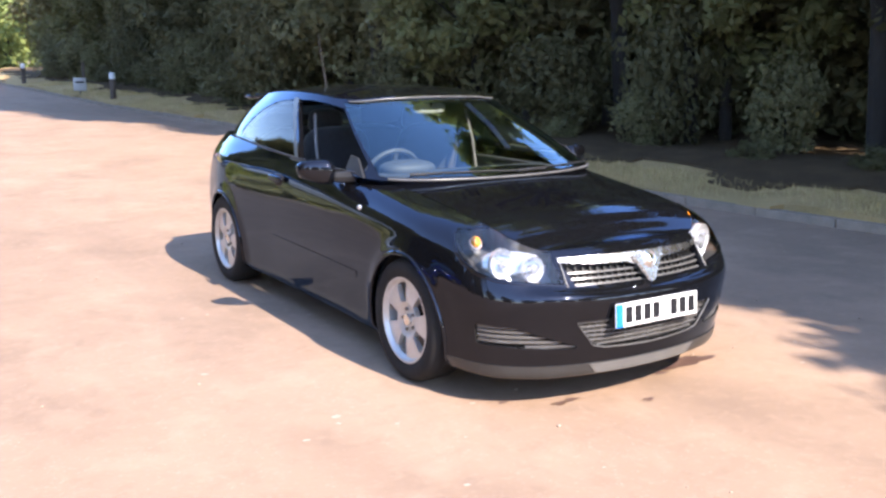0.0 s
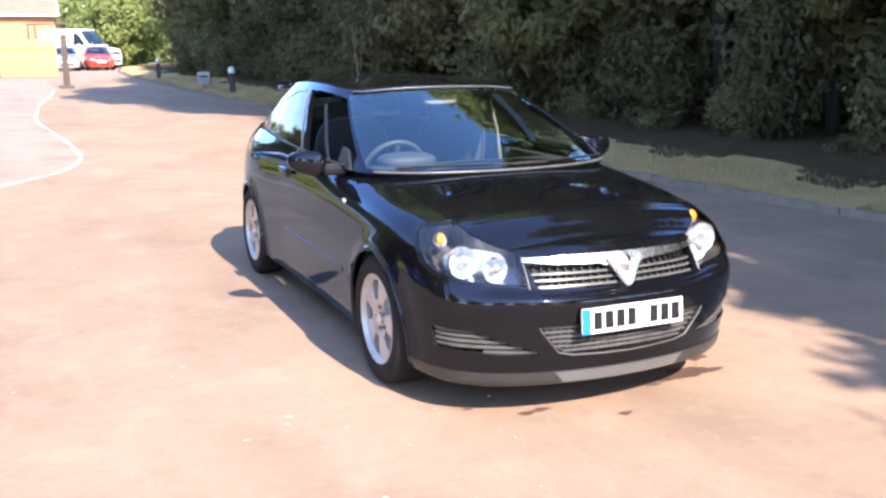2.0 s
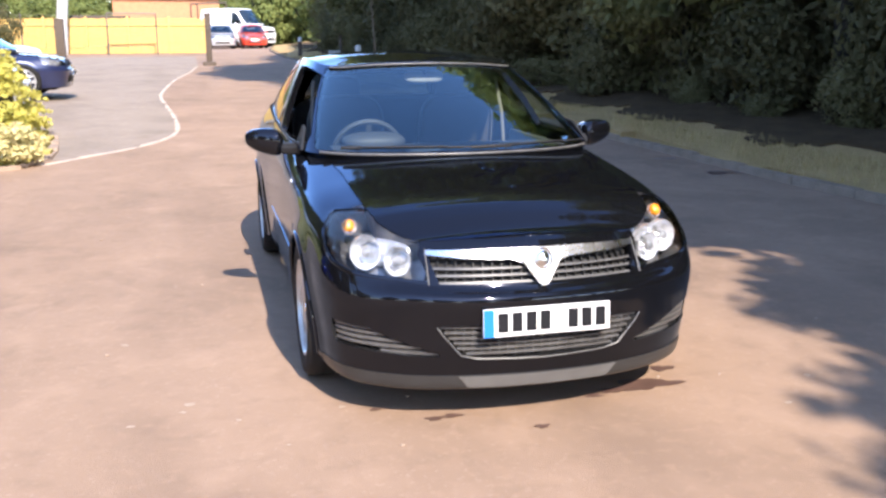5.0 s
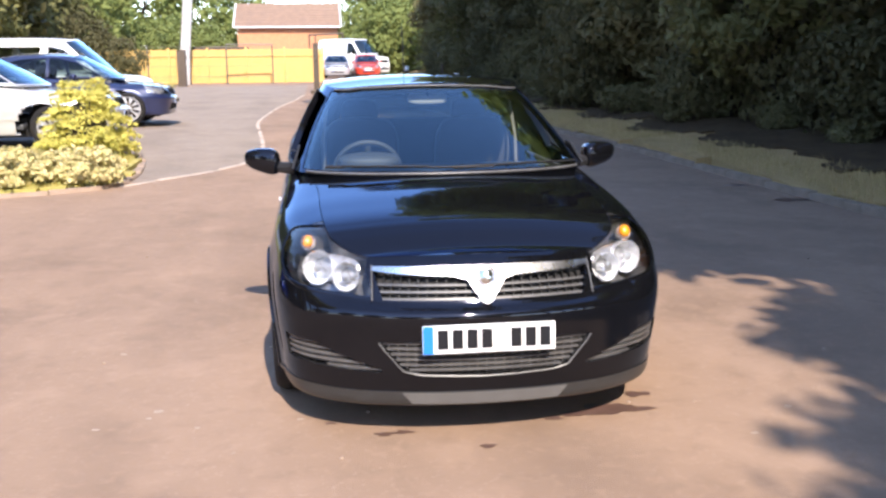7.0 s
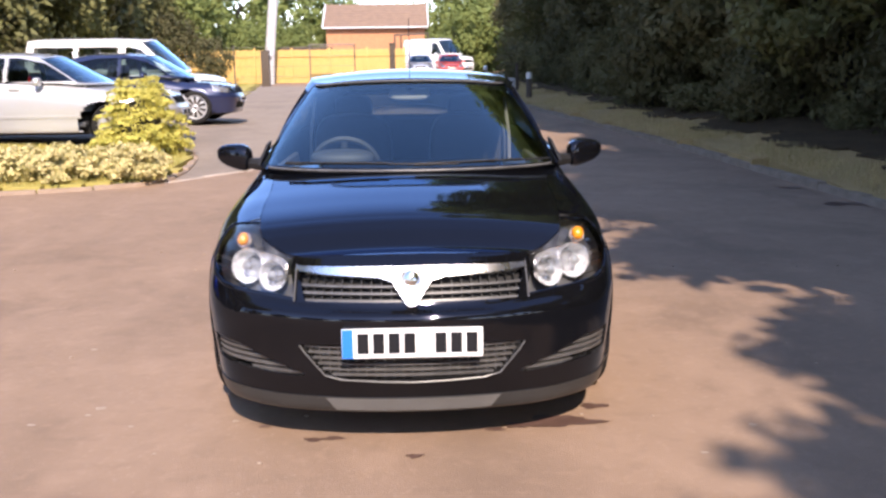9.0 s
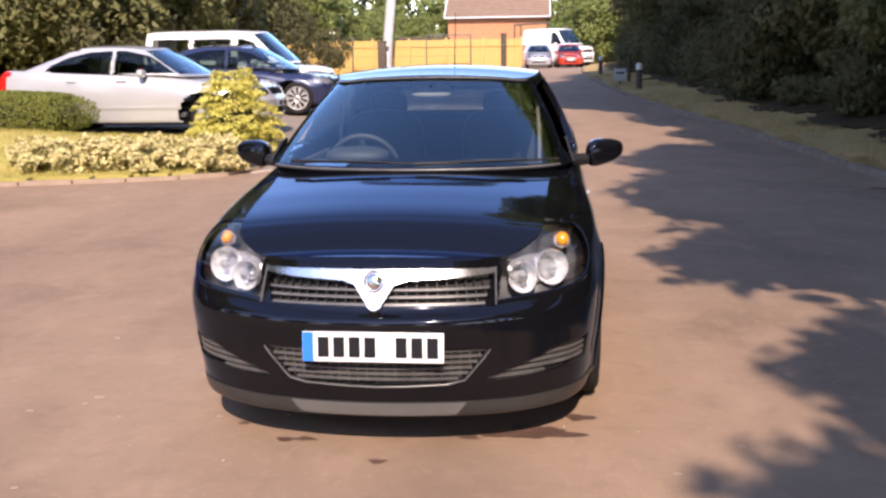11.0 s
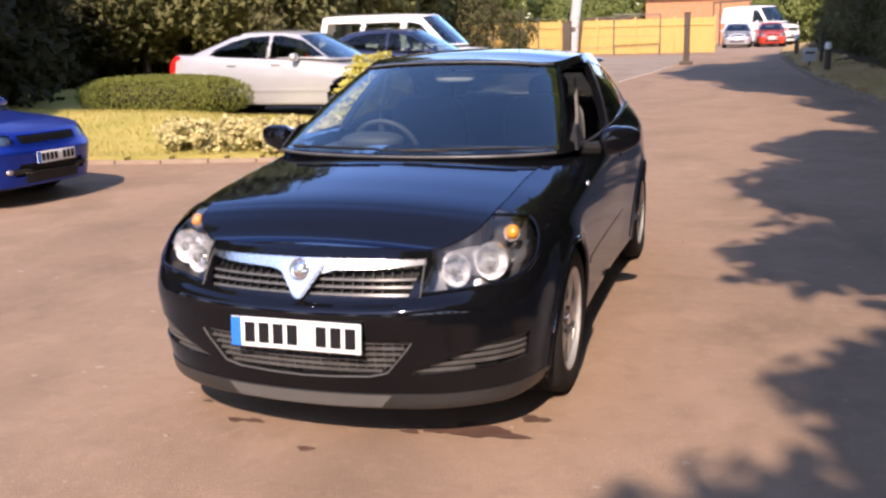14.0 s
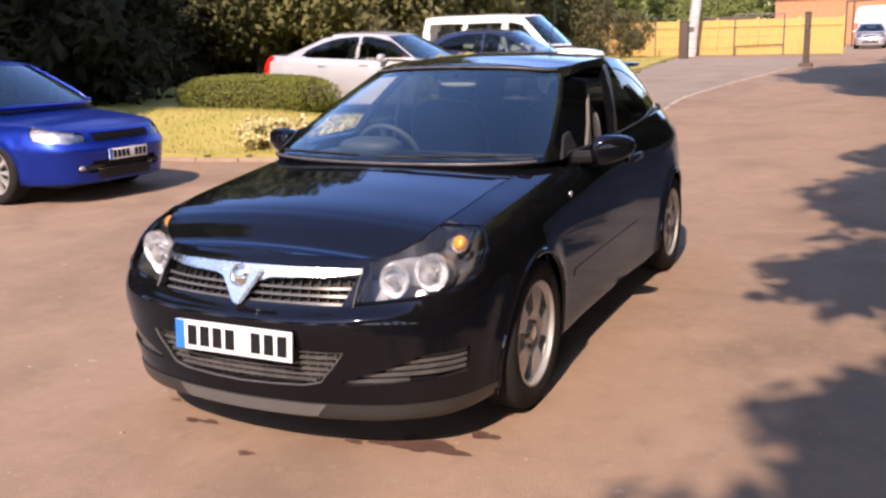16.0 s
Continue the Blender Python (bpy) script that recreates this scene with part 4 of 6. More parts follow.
def asphalt_like(name, dark, light, chip, warm):
    """Worn tarmac: large patches, fine grit, pale chips and faint tyre-dust streaks."""
    m = material(name, dark, 0.92, base2=light, scale=0.55, fine=170.0, bump=0.004, bump_scale=130.0, spec=0.25, detail=9.0)
    nt = m.node_tree
    n, link = nt.nodes, nt.links.new
    b = n["Principled BSDF"]
    src = b.inputs["Base Color"].links[0].from_socket
    co = n.new("ShaderNodeTexCoord")
    cell = n.new("ShaderNodeTexVoronoi")
    cell.inputs["Scale"].default_value = 75.0
    link(co.outputs["Object"], cell.inputs["Vector"])
    pick = n.new("ShaderNodeMapRange")
    pick.inputs["From Min"].default_value, pick.inputs["From Max"].default_value = 0.78, 0.95
    pick.inputs["To Max"].default_value = 0.28
    grey = n.new("ShaderNodeRGBToBW")
    link(cell.outputs["Color"], grey.inputs[0])
    link(grey.outputs[0], pick.inputs["Value"])
    mix = n.new("ShaderNodeMix")
    mix.data_type = "RGBA"
    mix.inputs[7].default_value = (*chip, 1)
    link(pick.outputs[0], mix.inputs[0])
    link(src, mix.inputs[6])
    last = mix.outputs[2]
    # sun-bleached dust, dark worn patches, faint streaks along the drive
    for scale, detail, lo, hi, most, colour, along in ((.16, 7.0, .45, .70, .5, warm, 1.0), (.9, 6.0, .50, .70, .55, tuple(c * .68 for c in dark), 1.0),
                                                       (2.6, 8.0, .52, .72, .50, tuple(c * 1.18 for c in light), 1.0), (.7, 5.0, .52, .68, .42, tuple(c * .74 for c in dark), .22),
                                                       (7.0, 5.0, .52, .68, .24, tuple(c * .74 for c in dark), 1.0), (15.0, 4.0, .55, .70, .22, tuple(c * 1.28 for c in light), 1.0)):
        mp = n.new("ShaderNodeMapping")
        mp.inputs["Scale"].default_value = (1, along, 1)
        link(co.outputs["Object"], mp.inputs["Vector"])
        wide = n.new("ShaderNodeTexNoise")
        wide.inputs["Scale"].default_value, wide.inputs["Detail"].default_value, wide.inputs["Distortion"].default_value = scale, detail, .4
        link(mp.outputs[0], wide.inputs["Vector"])
        fac = n.new("ShaderNodeMapRange")
        fac.inputs["From Min"].default_value, fac.inputs["From Max"].default_value, fac.inputs["To Max"].default_value = lo, hi, most
        link(wide.outputs["Fac"], fac.inputs["Value"])
        mix2 = n.new("ShaderNodeMix")
        mix2.data_type = "RGBA"
        mix2.inputs[7].default_value = (*colour, 1)
        link(fac.outputs[0], mix2.inputs[0])
        link(last, mix2.inputs[6])
        last = mix2.outputs[2]
    link(last, b.inputs["Base Color"])
    return m


ASPHALT = asphalt_like("pink_asphalt", (.220, .150, .104), (.285, .195, .136), (.40, .31, .24), (.315, .208, .136))
GREY_ASPHALT = asphalt_like("grey_asphalt", (.22, .175, .138), (.265, .215, .17), (.36, .32, .26), (.275, .22, .165))
KERB_STONE = material("kerb_stone", (.30, .235, .18), .9, spec=.1, base2=(.18, .14, .105), scale=6.0, fine=90.0, bump=.003)
EDGE_STONE = material("edge_stone", (.33, .245, .18), .85, base2=(.24, .175, .125), scale=5.0, fine=90.0, bump=.002)
LINE_STONE = material("line_stone", (.46, .385, .32), .9, base2=(.36, .295, .24), scale=3.0, fine=60.0, bump=.003)
DRY_GRASS = material("dry_grass_soil", (.44, .30, .14), .95, spec=.08, base2=(.28, .20, .09), scale=2.2, fine=40.0, bump=.012)
LAWN = material("lawn_soil", (.42, .33, .11), .95, spec=.1, base2=(.27, .26, .07), scale=1.6, fine=40.0, bump=.01)
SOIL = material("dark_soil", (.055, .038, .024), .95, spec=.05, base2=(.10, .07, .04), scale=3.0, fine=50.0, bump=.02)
BLADE = leafy("grass_blade", (.50, .39, .13), (.26, .27, .07), .8)
DRY_BLADE = leafy("dry_blade", (.58, .43, .21), (.36, .29, .13), .8)
PALE_SPOT = material("pale_spot", (.38, .31, .25), .9, base2=(.31, .24, .18), scale=30.0, fine=120.0, spec=.1)
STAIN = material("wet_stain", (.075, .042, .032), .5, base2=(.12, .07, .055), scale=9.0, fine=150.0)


def sheet(name, inside, lift, cell, box, mat, label, depth=0.3):
    """A raised patch of ground: the cells of a grid whose middle is inside(x, y), lifted above the asphalt by lift(x, y), with a skirt."""
    xs, ys = np.arange(box[0], box[2] + cell, cell), np.arange(box[1], box[3] + cell, cell)
    X, Y = np.meshgrid(xs, ys, indexing="ij")
    Z = height(X, Y) + lift(X, Y)
    v = np.stack([X, Y, Z], -1).reshape(-1, 3)
    f = grid_faces(len(xs), len(ys))
    mid = v[f].mean(1)
    p = piece_of(v, np.tile([0, 0, 1.0], (len(v), 1)), f, inside(mid[:, 0], mid[:, 1]), rim=depth)
    ob = new(name, mesh_of(name, *p, mat, True, 40))
    return tagged(ob, label, "ground", kind="structure")


xs = np.unique(np.r_[-600, -250, -120, -70, np.linspace(-45, 20, 131), 40, 80, 160, 300, 600])
ys = np.unique(np.r_[-600, -250, -120, -60, np.linspace(-25, 60, 171), 80, 120, 200, 350, 600])
GX, GY = np.meshgrid(xs, ys, indexing="ij")
ground = new("ground", mesh_of("ground", np.stack([GX, GY, height(GX, GY)], -1).reshape(-1, 3), grid_faces(len(xs), len(ys)), ASPHALT))
tagged(ground, "worn pinkish asphalt drive in sun and tree shade", "ground", kind="structure")

KERB = [(8.8, -40), (7.0, -16), (6.1, -8), (5.35, -3), (4.95, 0), (4.70, 3), (4.38, 7), (4.08, 10.5), (3.68, 14), (3.1, 21), (2.72, 30), (2.7, 40), (3.2, 52), (4.5, 62)]
LINE = [(-3.0, 6.0), (-2.6, 6.55), (-2.05, 7.35), (-1.70, 8.2), (-1.55, 9.3), (-1.62, 11.2), (-1.78, 13.2), (-1.97, 15.8), (-1.92, 18.5), (-1.75, 21.8), (-1.4, 25), (-1.1, 29)]
ISLAND = [(-16, 4.3), (-9, 4.55), (-6.2, 4.85), (-4.6, 5.2), (-3.5, 5.6), (-3.08, 6.0), (-2.98, 6.7), (-3.05, 7.6), (-3.2, 8.5), (-3.5, 9.05), (-4.4, 9.25), (-9, 9.3), (-16, 9.3)]


def way(points, step):
    d = catmull(points, np.linspace(0, len(points) - 1, 1500))
    arc = np.r_[0, np.cumsum(np.hypot(*np.diff(d, axis=0).T))]
    q = np.arange(0, arc[-1], step)
    return np.stack([np.interp(q, arc, d[:, 0]), np.interp(q, arc, d[:, 1])], 1)


dense_kerb = way(KERB, 0.25)
kerb_x = lambda y: np.interp(y, dense_kerb[:, 1], dense_kerb[:, 0])  # noqa: E731
verge_w = lambda y: np.interp(y, [-40, -5, 4, 10, 20, 60], [1.4, .9, .78, .75, 1.2, 1.2])  # noqa: E731
rng = np.random.default_rng(5)
bumpy = lambda x, y, a=0.03: a * (np.sin(1.7 * x + 0.9 * y) + np.sin(2.9 * y - 1.3 * x) * 0.6)  # noqa: E731
verge = sheet("verge", lambda x, y: (x > kerb_x(y) + .07) & (x < kerb_x(y) + 14) & (y > -39) & (y < 60), lambda x, y: .10 + .10 * np.clip(x - kerb_x(y), 0, 2) + bumpy(x, y), .22, (2.4, -39, 24, 60), DRY_GRASS, "dry grass verge beside the drive")
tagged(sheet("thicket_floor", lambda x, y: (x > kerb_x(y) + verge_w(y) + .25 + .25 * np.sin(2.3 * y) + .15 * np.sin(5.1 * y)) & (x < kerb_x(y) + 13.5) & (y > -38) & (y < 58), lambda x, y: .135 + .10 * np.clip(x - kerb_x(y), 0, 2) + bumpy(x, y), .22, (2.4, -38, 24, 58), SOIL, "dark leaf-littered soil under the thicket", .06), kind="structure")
in_island = in_polygon(ISLAND)
mound = lambda x, y: .07 + .30 * ease(-in_island(x, y), .1, 2.6) * ease(-x, 3.4, 7)  # noqa: E731
island = sheet("lawn", lambda x, y: in_island(x, y) < -.06, mound, .14, (-16, 4.2, -2.8, 9.5), LAWN, "sunlit yellowing lawn of the planted island")
back_lawn = sheet("back_lawn", lambda x, y: ((x < -9.6) & (y > 9.4)) | ((x < -5.2 - .12 * (y - 22)) & (y > 22)), lambda x, y: .05 + bumpy(x, y, .015), .5, (-44, 9.5, -4.5, 44.5), LAWN, "shaded grass under the far trees")
bay = sheet("bay", lambda x, y: (np.interp(y, [p[1] for p in LINE], [p[0] for p in LINE], left=-3) > x) & (y > 6.3) & (y < 40) & (in_island(x, y) > -.3) & (x > -10), lambda x, y: .004 + 0 * x, .1, (-10, 6.2, -1, 40), GREY_ASPHALT, "greyer asphalt of the parking bays", .02)


def edging(name, points, step, wide, high, sunk, mat, label, stretch):
    """Stones laid end to end along a line: those in the near stretch each a piece, the rest of the run joined."""
    run = new(name)
    tagged(run, label, "kerb", kind="structure")
    pts = way(points, step)
    far = []
    base = block((0.006, -wide / 2, -sunk), (step - 0.006, wide / 2, high), .012)
    shared = mesh_of("kerb_piece", *base, mat, True, 40)
    for k, (a, b) in enumerate(zip(pts[:-1], pts[1:])):
        m = Matrix.Translation((a[0], a[1], float(height(*a)) + .004 * math.sin(k * 2.3))) @ pose(0, 0, 0, rng.uniform(-.8, .8), 0, math.degrees(math.atan2(b[1] - a[1], b[0] - a[0])))
        if stretch[0] < a[1] < stretch[1]:
            o = new("kerb_piece", shared)
            o.parent, o.matrix_local = run, m
        else:
            far.append(moved(base, m))
    if far:
        part("far_kerb", joined(*far), mat, run)
    return run


edging("kerb", KERB, .9, .13, .085, .2, KERB_STONE, "weathered grey kerb stones along the verge", (-4, 34))
edging("edging", LINE, .6, .075, .012, .1, LINE_STONE, "pale flush edging stones", (0, 30))
edging("island_kerb", ISLAND[1:-1], .6, .10, .045, .2, EDGE_STONE, "pale kerb stones round the island", (4, 10))


def blades(name, spots, size, wide, mat, label):
    """Grass: one bent blade at each spot (x, y, z)."""
    k = len(spots)
    a = rng.uniform(0, 2 * math.pi, k)
    h = size * rng.uniform(.5, 1.3, k)
    d = np.stack([np.cos(a), np.sin(a), 0 * a], 1)
    e = np.stack([-np.sin(a), np.cos(a), 0 * a], 1) * (wide * rng.uniform(.6, 1.2, k))[:, None]
    up = np.array([0, 0, 1.0]) * h[:, None]
    lean = d * (h * rng.uniform(.1, .7, k))[:, None]
    v = np.stack([spots - e, spots + e, spots + up * .55 + lean * .4 + e * .6, spots + up + lean, spots + up * .55 + lean * .4 - e * .6], 1).reshape(-1, 3)
    i = np.arange(k)[:, None] * 5
    f = np.concatenate([i + [[0, 1, 2, 4]], ]).tolist() + np.concatenate([i + [[4, 2, 3]]]).tolist()
    ob = new(name, mesh_of(name, v, f, mat, False))
    return tagged(ob, label, "grass", kind="stuff")


y = rng.uniform(-3, 34, 26000) ** 1.0
x = kerb_x(y) + .1 + verge_w(y) * rng.uniform(0, 1.1, len(y)) ** .8
keep = np.sin(3.1 * x + 1.1 * y) + np.sin(1.7 * y - 2 * x) + rng.normal(0, .8, len(y)) > -.5
x, y = x[keep], y[keep]
z = height(x, y) + .10 + .10 * np.clip(x - kerb_x(y), 0, 2) + bumpy(x, y) - .01
blades("verge_grass", np.stack([x, y, z], 1), .085, .006, DRY_BLADE, "dry straw-coloured grass along the verge")
x, y = rng.uniform(-12, -3, 26000), rng.uniform(4.4, 9.3, 26000)
keep = in_island(x, y) < -.1
x, y = x[keep], y[keep]
blades("lawn_grass", np.stack([x, y, height(x, y) + mound(x, y) - .005], 1), .05, .006, BLADE, "short yellow-green lawn grass")
x, y = rng.uniform(-20, -5, 12000), rng.uniform(22.5, 44, 12000)
keep = x < -5.6 - .12 * (y - 22)
x, y = x[keep], y[keep]
blades("bank_grass", np.stack([x, y, height(x, y) + .05], 1), .09, .012, BLADE, "rough green grass before the fence")

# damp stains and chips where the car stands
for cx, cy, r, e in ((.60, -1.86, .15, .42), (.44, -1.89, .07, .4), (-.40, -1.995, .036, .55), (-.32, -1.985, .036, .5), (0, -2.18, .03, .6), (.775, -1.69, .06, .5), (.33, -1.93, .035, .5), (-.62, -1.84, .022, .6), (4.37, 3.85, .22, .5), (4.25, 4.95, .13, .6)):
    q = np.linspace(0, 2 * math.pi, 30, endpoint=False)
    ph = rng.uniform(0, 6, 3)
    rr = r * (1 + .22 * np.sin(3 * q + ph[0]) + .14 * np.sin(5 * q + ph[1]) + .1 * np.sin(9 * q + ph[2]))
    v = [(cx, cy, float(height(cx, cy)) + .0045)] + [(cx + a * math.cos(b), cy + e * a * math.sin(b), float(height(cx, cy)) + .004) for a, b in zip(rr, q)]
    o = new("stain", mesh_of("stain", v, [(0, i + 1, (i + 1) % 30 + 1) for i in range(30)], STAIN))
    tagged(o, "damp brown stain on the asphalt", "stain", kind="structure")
marks = []
spots = [(-1.37, -1.58, .020), (-1.69, -.68, .016), (-3.2, -.02, .022), (-1.6, -1.76, .012), (-1.26, -2.49, .013), (1.1, -2.21, .014), (-.75, -1.77, .013), (-1.40, -1.66, .012)]
spots += [(rng.uniform(-5.5, 2.5), rng.uniform(-4.4, 2.5), rng.uniform(.006, .013)) for _ in range(20)]
for px, py, r in spots:
    if abs(px) < .7 and abs(py) < 2.4:
        continue
    q = np.linspace(0, 2 * math.pi, 11)[:-1]
    rr = r * rng.uniform(.6, 1.3, 10)
    marks.append(([(px, py, float(height(px, py)) + .004)] + [(px + 1.3 * a * math.cos(b), py + .9 * a * math.sin(b), float(height(px, py)) + .002) for a, b in zip(rr, q)], [(0, i + 1, (i + 1) % 10 + 1) for i in range(10)]))
tagged(new("dust_spots", mesh_of("dust_spots", *joined(*marks), PALE_SPOT)), "small pale dusty spots on the asphalt", "stain", kind="stuff")
chips = []
for _ in range(150):
    px, py = rng.uniform(-6, 4), rng.uniform(-4, 6)
    r = rng.uniform(.004, .013)
    chips.append(moved(oval(r, r * .8, r * .4, .9, 5, 6), Matrix.Translation((px, py, float(height(px, py)) + r * .3))))
tagged(new("gravel", mesh_of("gravel", *joined(*chips), EDGE_STONE)), "loose pale stone chips on the asphalt", "gravel", kind="stuff")


# ---------------------------------------------------------------- plants
BARK = material("bark", (.04, .032, .025), .95, base2=(.02, .017, .014), scale=7.0, fine=60.0, bump=.02, stretch=(3, 3, .5))
LEAF = leafy("leaf_dark", (.102, .098, .045), (.165, .155, .077), varied=True)
# darker copy of LEAF: shade at the lawn's end put into the colour
LEAF_SHADE = leafy("leaf_shade", (.040, .042, .020), (.075, .072, .036), varied=True)
LEAF_OLIVE = leafy("leaf_olive", (.12, .125, .046), (.19, .182, .076), varied=True)
LEAF_LIGHT = leafy("leaf_light", (.13, .165, .045), (.20, .225, .07))
HEDGE_LEAF = leafy("hedge_leaf", (.12, .14, .03), (.20, .21, .05))
GOLD_LEAF = leafy("gold_leaf", (.68, .60, .17), (.44, .43, .09))
CREAM_LEAF = leafy("cream_leaf", (.80, .68, .38), (.40, .38, .14))
TWIG_CORE = material("twig_core", (.035, .032, .02), .95, base2=(.06, .05, .03), scale=6.0, fine=40.0)


def foliage(name, pts, out, size, mat, aspect=.55, flat=.5):
    """A leaf at each point: four corners folded along the rib, turned at random and partly outwards."""
    k = len(pts)
    n = out + rng.normal(0, 1.0 - flat * .5, (k, 3))
    n /= np.linalg.norm(n, axis=1, keepdims=True)
    d = rng.normal(0, 1, (k, 3)) + out * .4
    d -= n * (d * n).sum(1, keepdims=True)
    d /= np.linalg.norm(d, axis=1, keepdims=True)
    e = np.cross(n, d)
    s = (size * rng.uniform(.6, 1.35, k))[:, None]
    v = np.stack([pts - d * s * .5, pts + e * s * aspect * .5 - n * s * .10 - d * s * .05, pts + d * s * .5, pts - e * s * aspect * .5 - n * s * .10 - d * s * .05], 1).reshape(-1, 3)
    i = np.arange(k)[:, None] * 4
    return mesh_of(name, v, (i + [[0, 1, 2, 3]]).tolist(), mat, False)


def crown_points(centre, radii, clumps, each, spread, shell=.55):
    """Leaf places: clumps set through an ellipsoid, more of them towards its skin; and the way outwards."""
    u = rng.normal(0, 1, (clumps, 3))
    u /= np.linalg.norm(u, axis=1, keepdims=True)
    r = rng.uniform(shell ** 3, 1, clumps) ** (1 / 3)
    mids = u * r[:, None] * np.array(radii)
    size = spread * rng.uniform(.6, 1.4, clumps)
    d = rng.normal(0, 1, (clumps * each, 3))
    d *= (rng.uniform(0, 1, clumps * each) ** .4 / np.linalg.norm(d, axis=1))[:, None]
    p = np.repeat(mids, each, 0) + d * np.repeat(size, each)[:, None] * np.array([1.25, 1.25, .95])
    o = p / np.array(radii) ** 2
    o /= np.maximum(np.linalg.norm(o, axis=1, keepdims=True), 1e-6)
    return p + np.array(centre), o * .8 + np.array([0, 0, .45])


def tree(name, label, m, trunk_h, trunk_r, centre, radii, clumps, each, spread, size, mat, limbs=6, lean=(0, 0), category="tree"):
    t = thing(name, label, category, m)
    top = Vector((lean[0], lean[1], trunk_h))
    pts = [Vector((0, 0, -.3)), Vector((lean[0] * .15, lean[1] * .15, trunk_h * .35)), Vector((lean[0] * .5, lean[1] * .5, trunk_h * .7)), top]
    part("trunk", tube(pts, [trunk_r * 1.25, trunk_r, trunk_r * .8, trunk_r * .55], 10), BARK, t)
    for k in range(limbs):
        a = 2 * math.pi * (k + rng.uniform(0, .6)) / max(limbs, 1)
        f = rng.uniform(.45, .95)
        start = pts[1].lerp(top, f)
        end = Vector(centre) + Vector((radii[0] * .75 * math.cos(a), radii[1] * .75 * math.sin(a), radii[2] * rng.uniform(-.3, .6)))
        mid = start.lerp(end, .5) + Vector((0, 0, .12 * trunk_h * rng.uniform(-.3, 1)))
        part("limb", tube([start, mid, end], [trunk_r * .45, trunk_r * .3, trunk_r * .1], 7), BARK, t)
    p, o = crown_points(centre, radii, clumps, each, spread)
    part("crown", foliage("crown", p, o, size, mat), mat, t)
    return t


def place(kinds, x, y, turn=0.0, size=1.0, tall=1.0, z=None):
    ob = kinds[int(rng.integers(len(kinds)))]
    zz = float(height(x, y)) + .15 if z is None else z
    return copy_thing(ob, pose(x, y, zz, 0, 0, turn) @ Matrix.Diagonal((size, size, size * tall, 1)))


# the row whose crowns reach over the drive: trunk on the bank, crown leaning out to it
ROW = "trees along the drive"
CROWN_LEAF = leafy("crown_leaf", (.27, .285, .07), (.37, .36, .11), pass_light=.40)
OVER = [tree("roadside_tree", "tall broadleaf tree with green crown leaning over the drive", pose(8.1, -4.15, .15), 4.2, .11, (-3.3, 0, 5.2), (1.75, .95, 1.5), 95, 150, .50, .27, CROWN_LEAF, 6, (-1.2, 0)),
        tree("roadside_tree", "tall broadleaf tree with green crown leaning over the drive", pose(7.4, -15.4, .15), 4.3, .10, (-3.3, 0, 5.2), (1.75, .85, 1.6), 95, 140, .47, .27, CROWN_LEAF, 6, (-1.0, .2)),
        tree("roadside_tree", "tall broadleaf tree with green crown leaning over the drive", pose(7.08, -9.95, .15), 4.2, .12, (-3.3, 0, 5.2), (1.75, 1.15, 1.5), 105, 140, .54, .27, CROWN_LEAF, 7, (-1.4, .1)),
        tree("roadside_tree", "slim broadleaf tree with a long flat limb over the drive", pose(7.25, -4.65, .15), 4.5, .09, (-3.3, 0, 5.2), (1.75, .42, .42), 70, 130, .40, .25, CROWN_LEAF, 5, (-1.2, .1))]
HIGH = [tree("roadside_tree", "tall broadleaf tree with green crown above the drive", pose(6.98, -4.0, .15), 6.0, .10, (-2.3, 0, 7.2), (1.75, .85, 1.6), 95, 140, .47, .27, CROWN_LEAF, 6, (-1.0, .2)),
        tree("roadside_tree", "tall broadleaf tree with green crown above the drive", pose(7.0, -1.4, .15), 5.8, .12, (-2.3, 0, 7.2), (1.75, 1.15, 1.5), 105, 140, .54, .27, CROWN_LEAF, 7, (-1.4, .1))]
for ob in OVER + HIGH:
    tagged(ob, group=ROW)
# the same trees with coarser leaves, for those that stand further off
TALL = tree("roadside_tree", "tall broadleaf tree added behind the verge, crown out of view", pose(10.6, -22, .15), 5.8, .13, (-2.3, 0, 7.2), (1.75, 1.15, 1.5), 90, 26, .52, .52, CROWN_LEAF, 5, (-1.4, .1))
tagged(TALL, group="trees of the wood")
# where each crown's shade falls on the drive: along it, how far out it reaches, size, kind
for y, reach, s, k in ((-12.5, 1.0, 1.1, 2), (-6.4, 1.5, 1.0, 0), (-1.7, 2.65, .85, 1), (-1.05, 1.64, 1.0, 3)):
    copy_thing(OVER[k], pose(reach + 5.9 * s, y - 6.1 * s, .15, 0, 0, rng.uniform(-3, 3)) @ Matrix.Scale(s, 4))
for y, reach, s, k in ((10.4, 2.6, 1.0, 1), (13.4, 2.4, 1.0, 0), (15.9, 2.0, 1.1, 1), (18.6, .9, 1.2, 0), (21.4, .1, 1.3, 1), (24.6, -1.3, 1.45, 1), (27.5, -.6, 1.4, 0), (31, 1.0, 1.2, 1), (35, 1.4, 1.2, 0), (39, 1.4, 1.2, 1)):
    copy_thing(HIGH[k], pose(reach + 5.5 * s, y - 8.4 * s, .15, 0, 0, rng.uniform(-3, 3)) @ Matrix.Scale(s, 4))

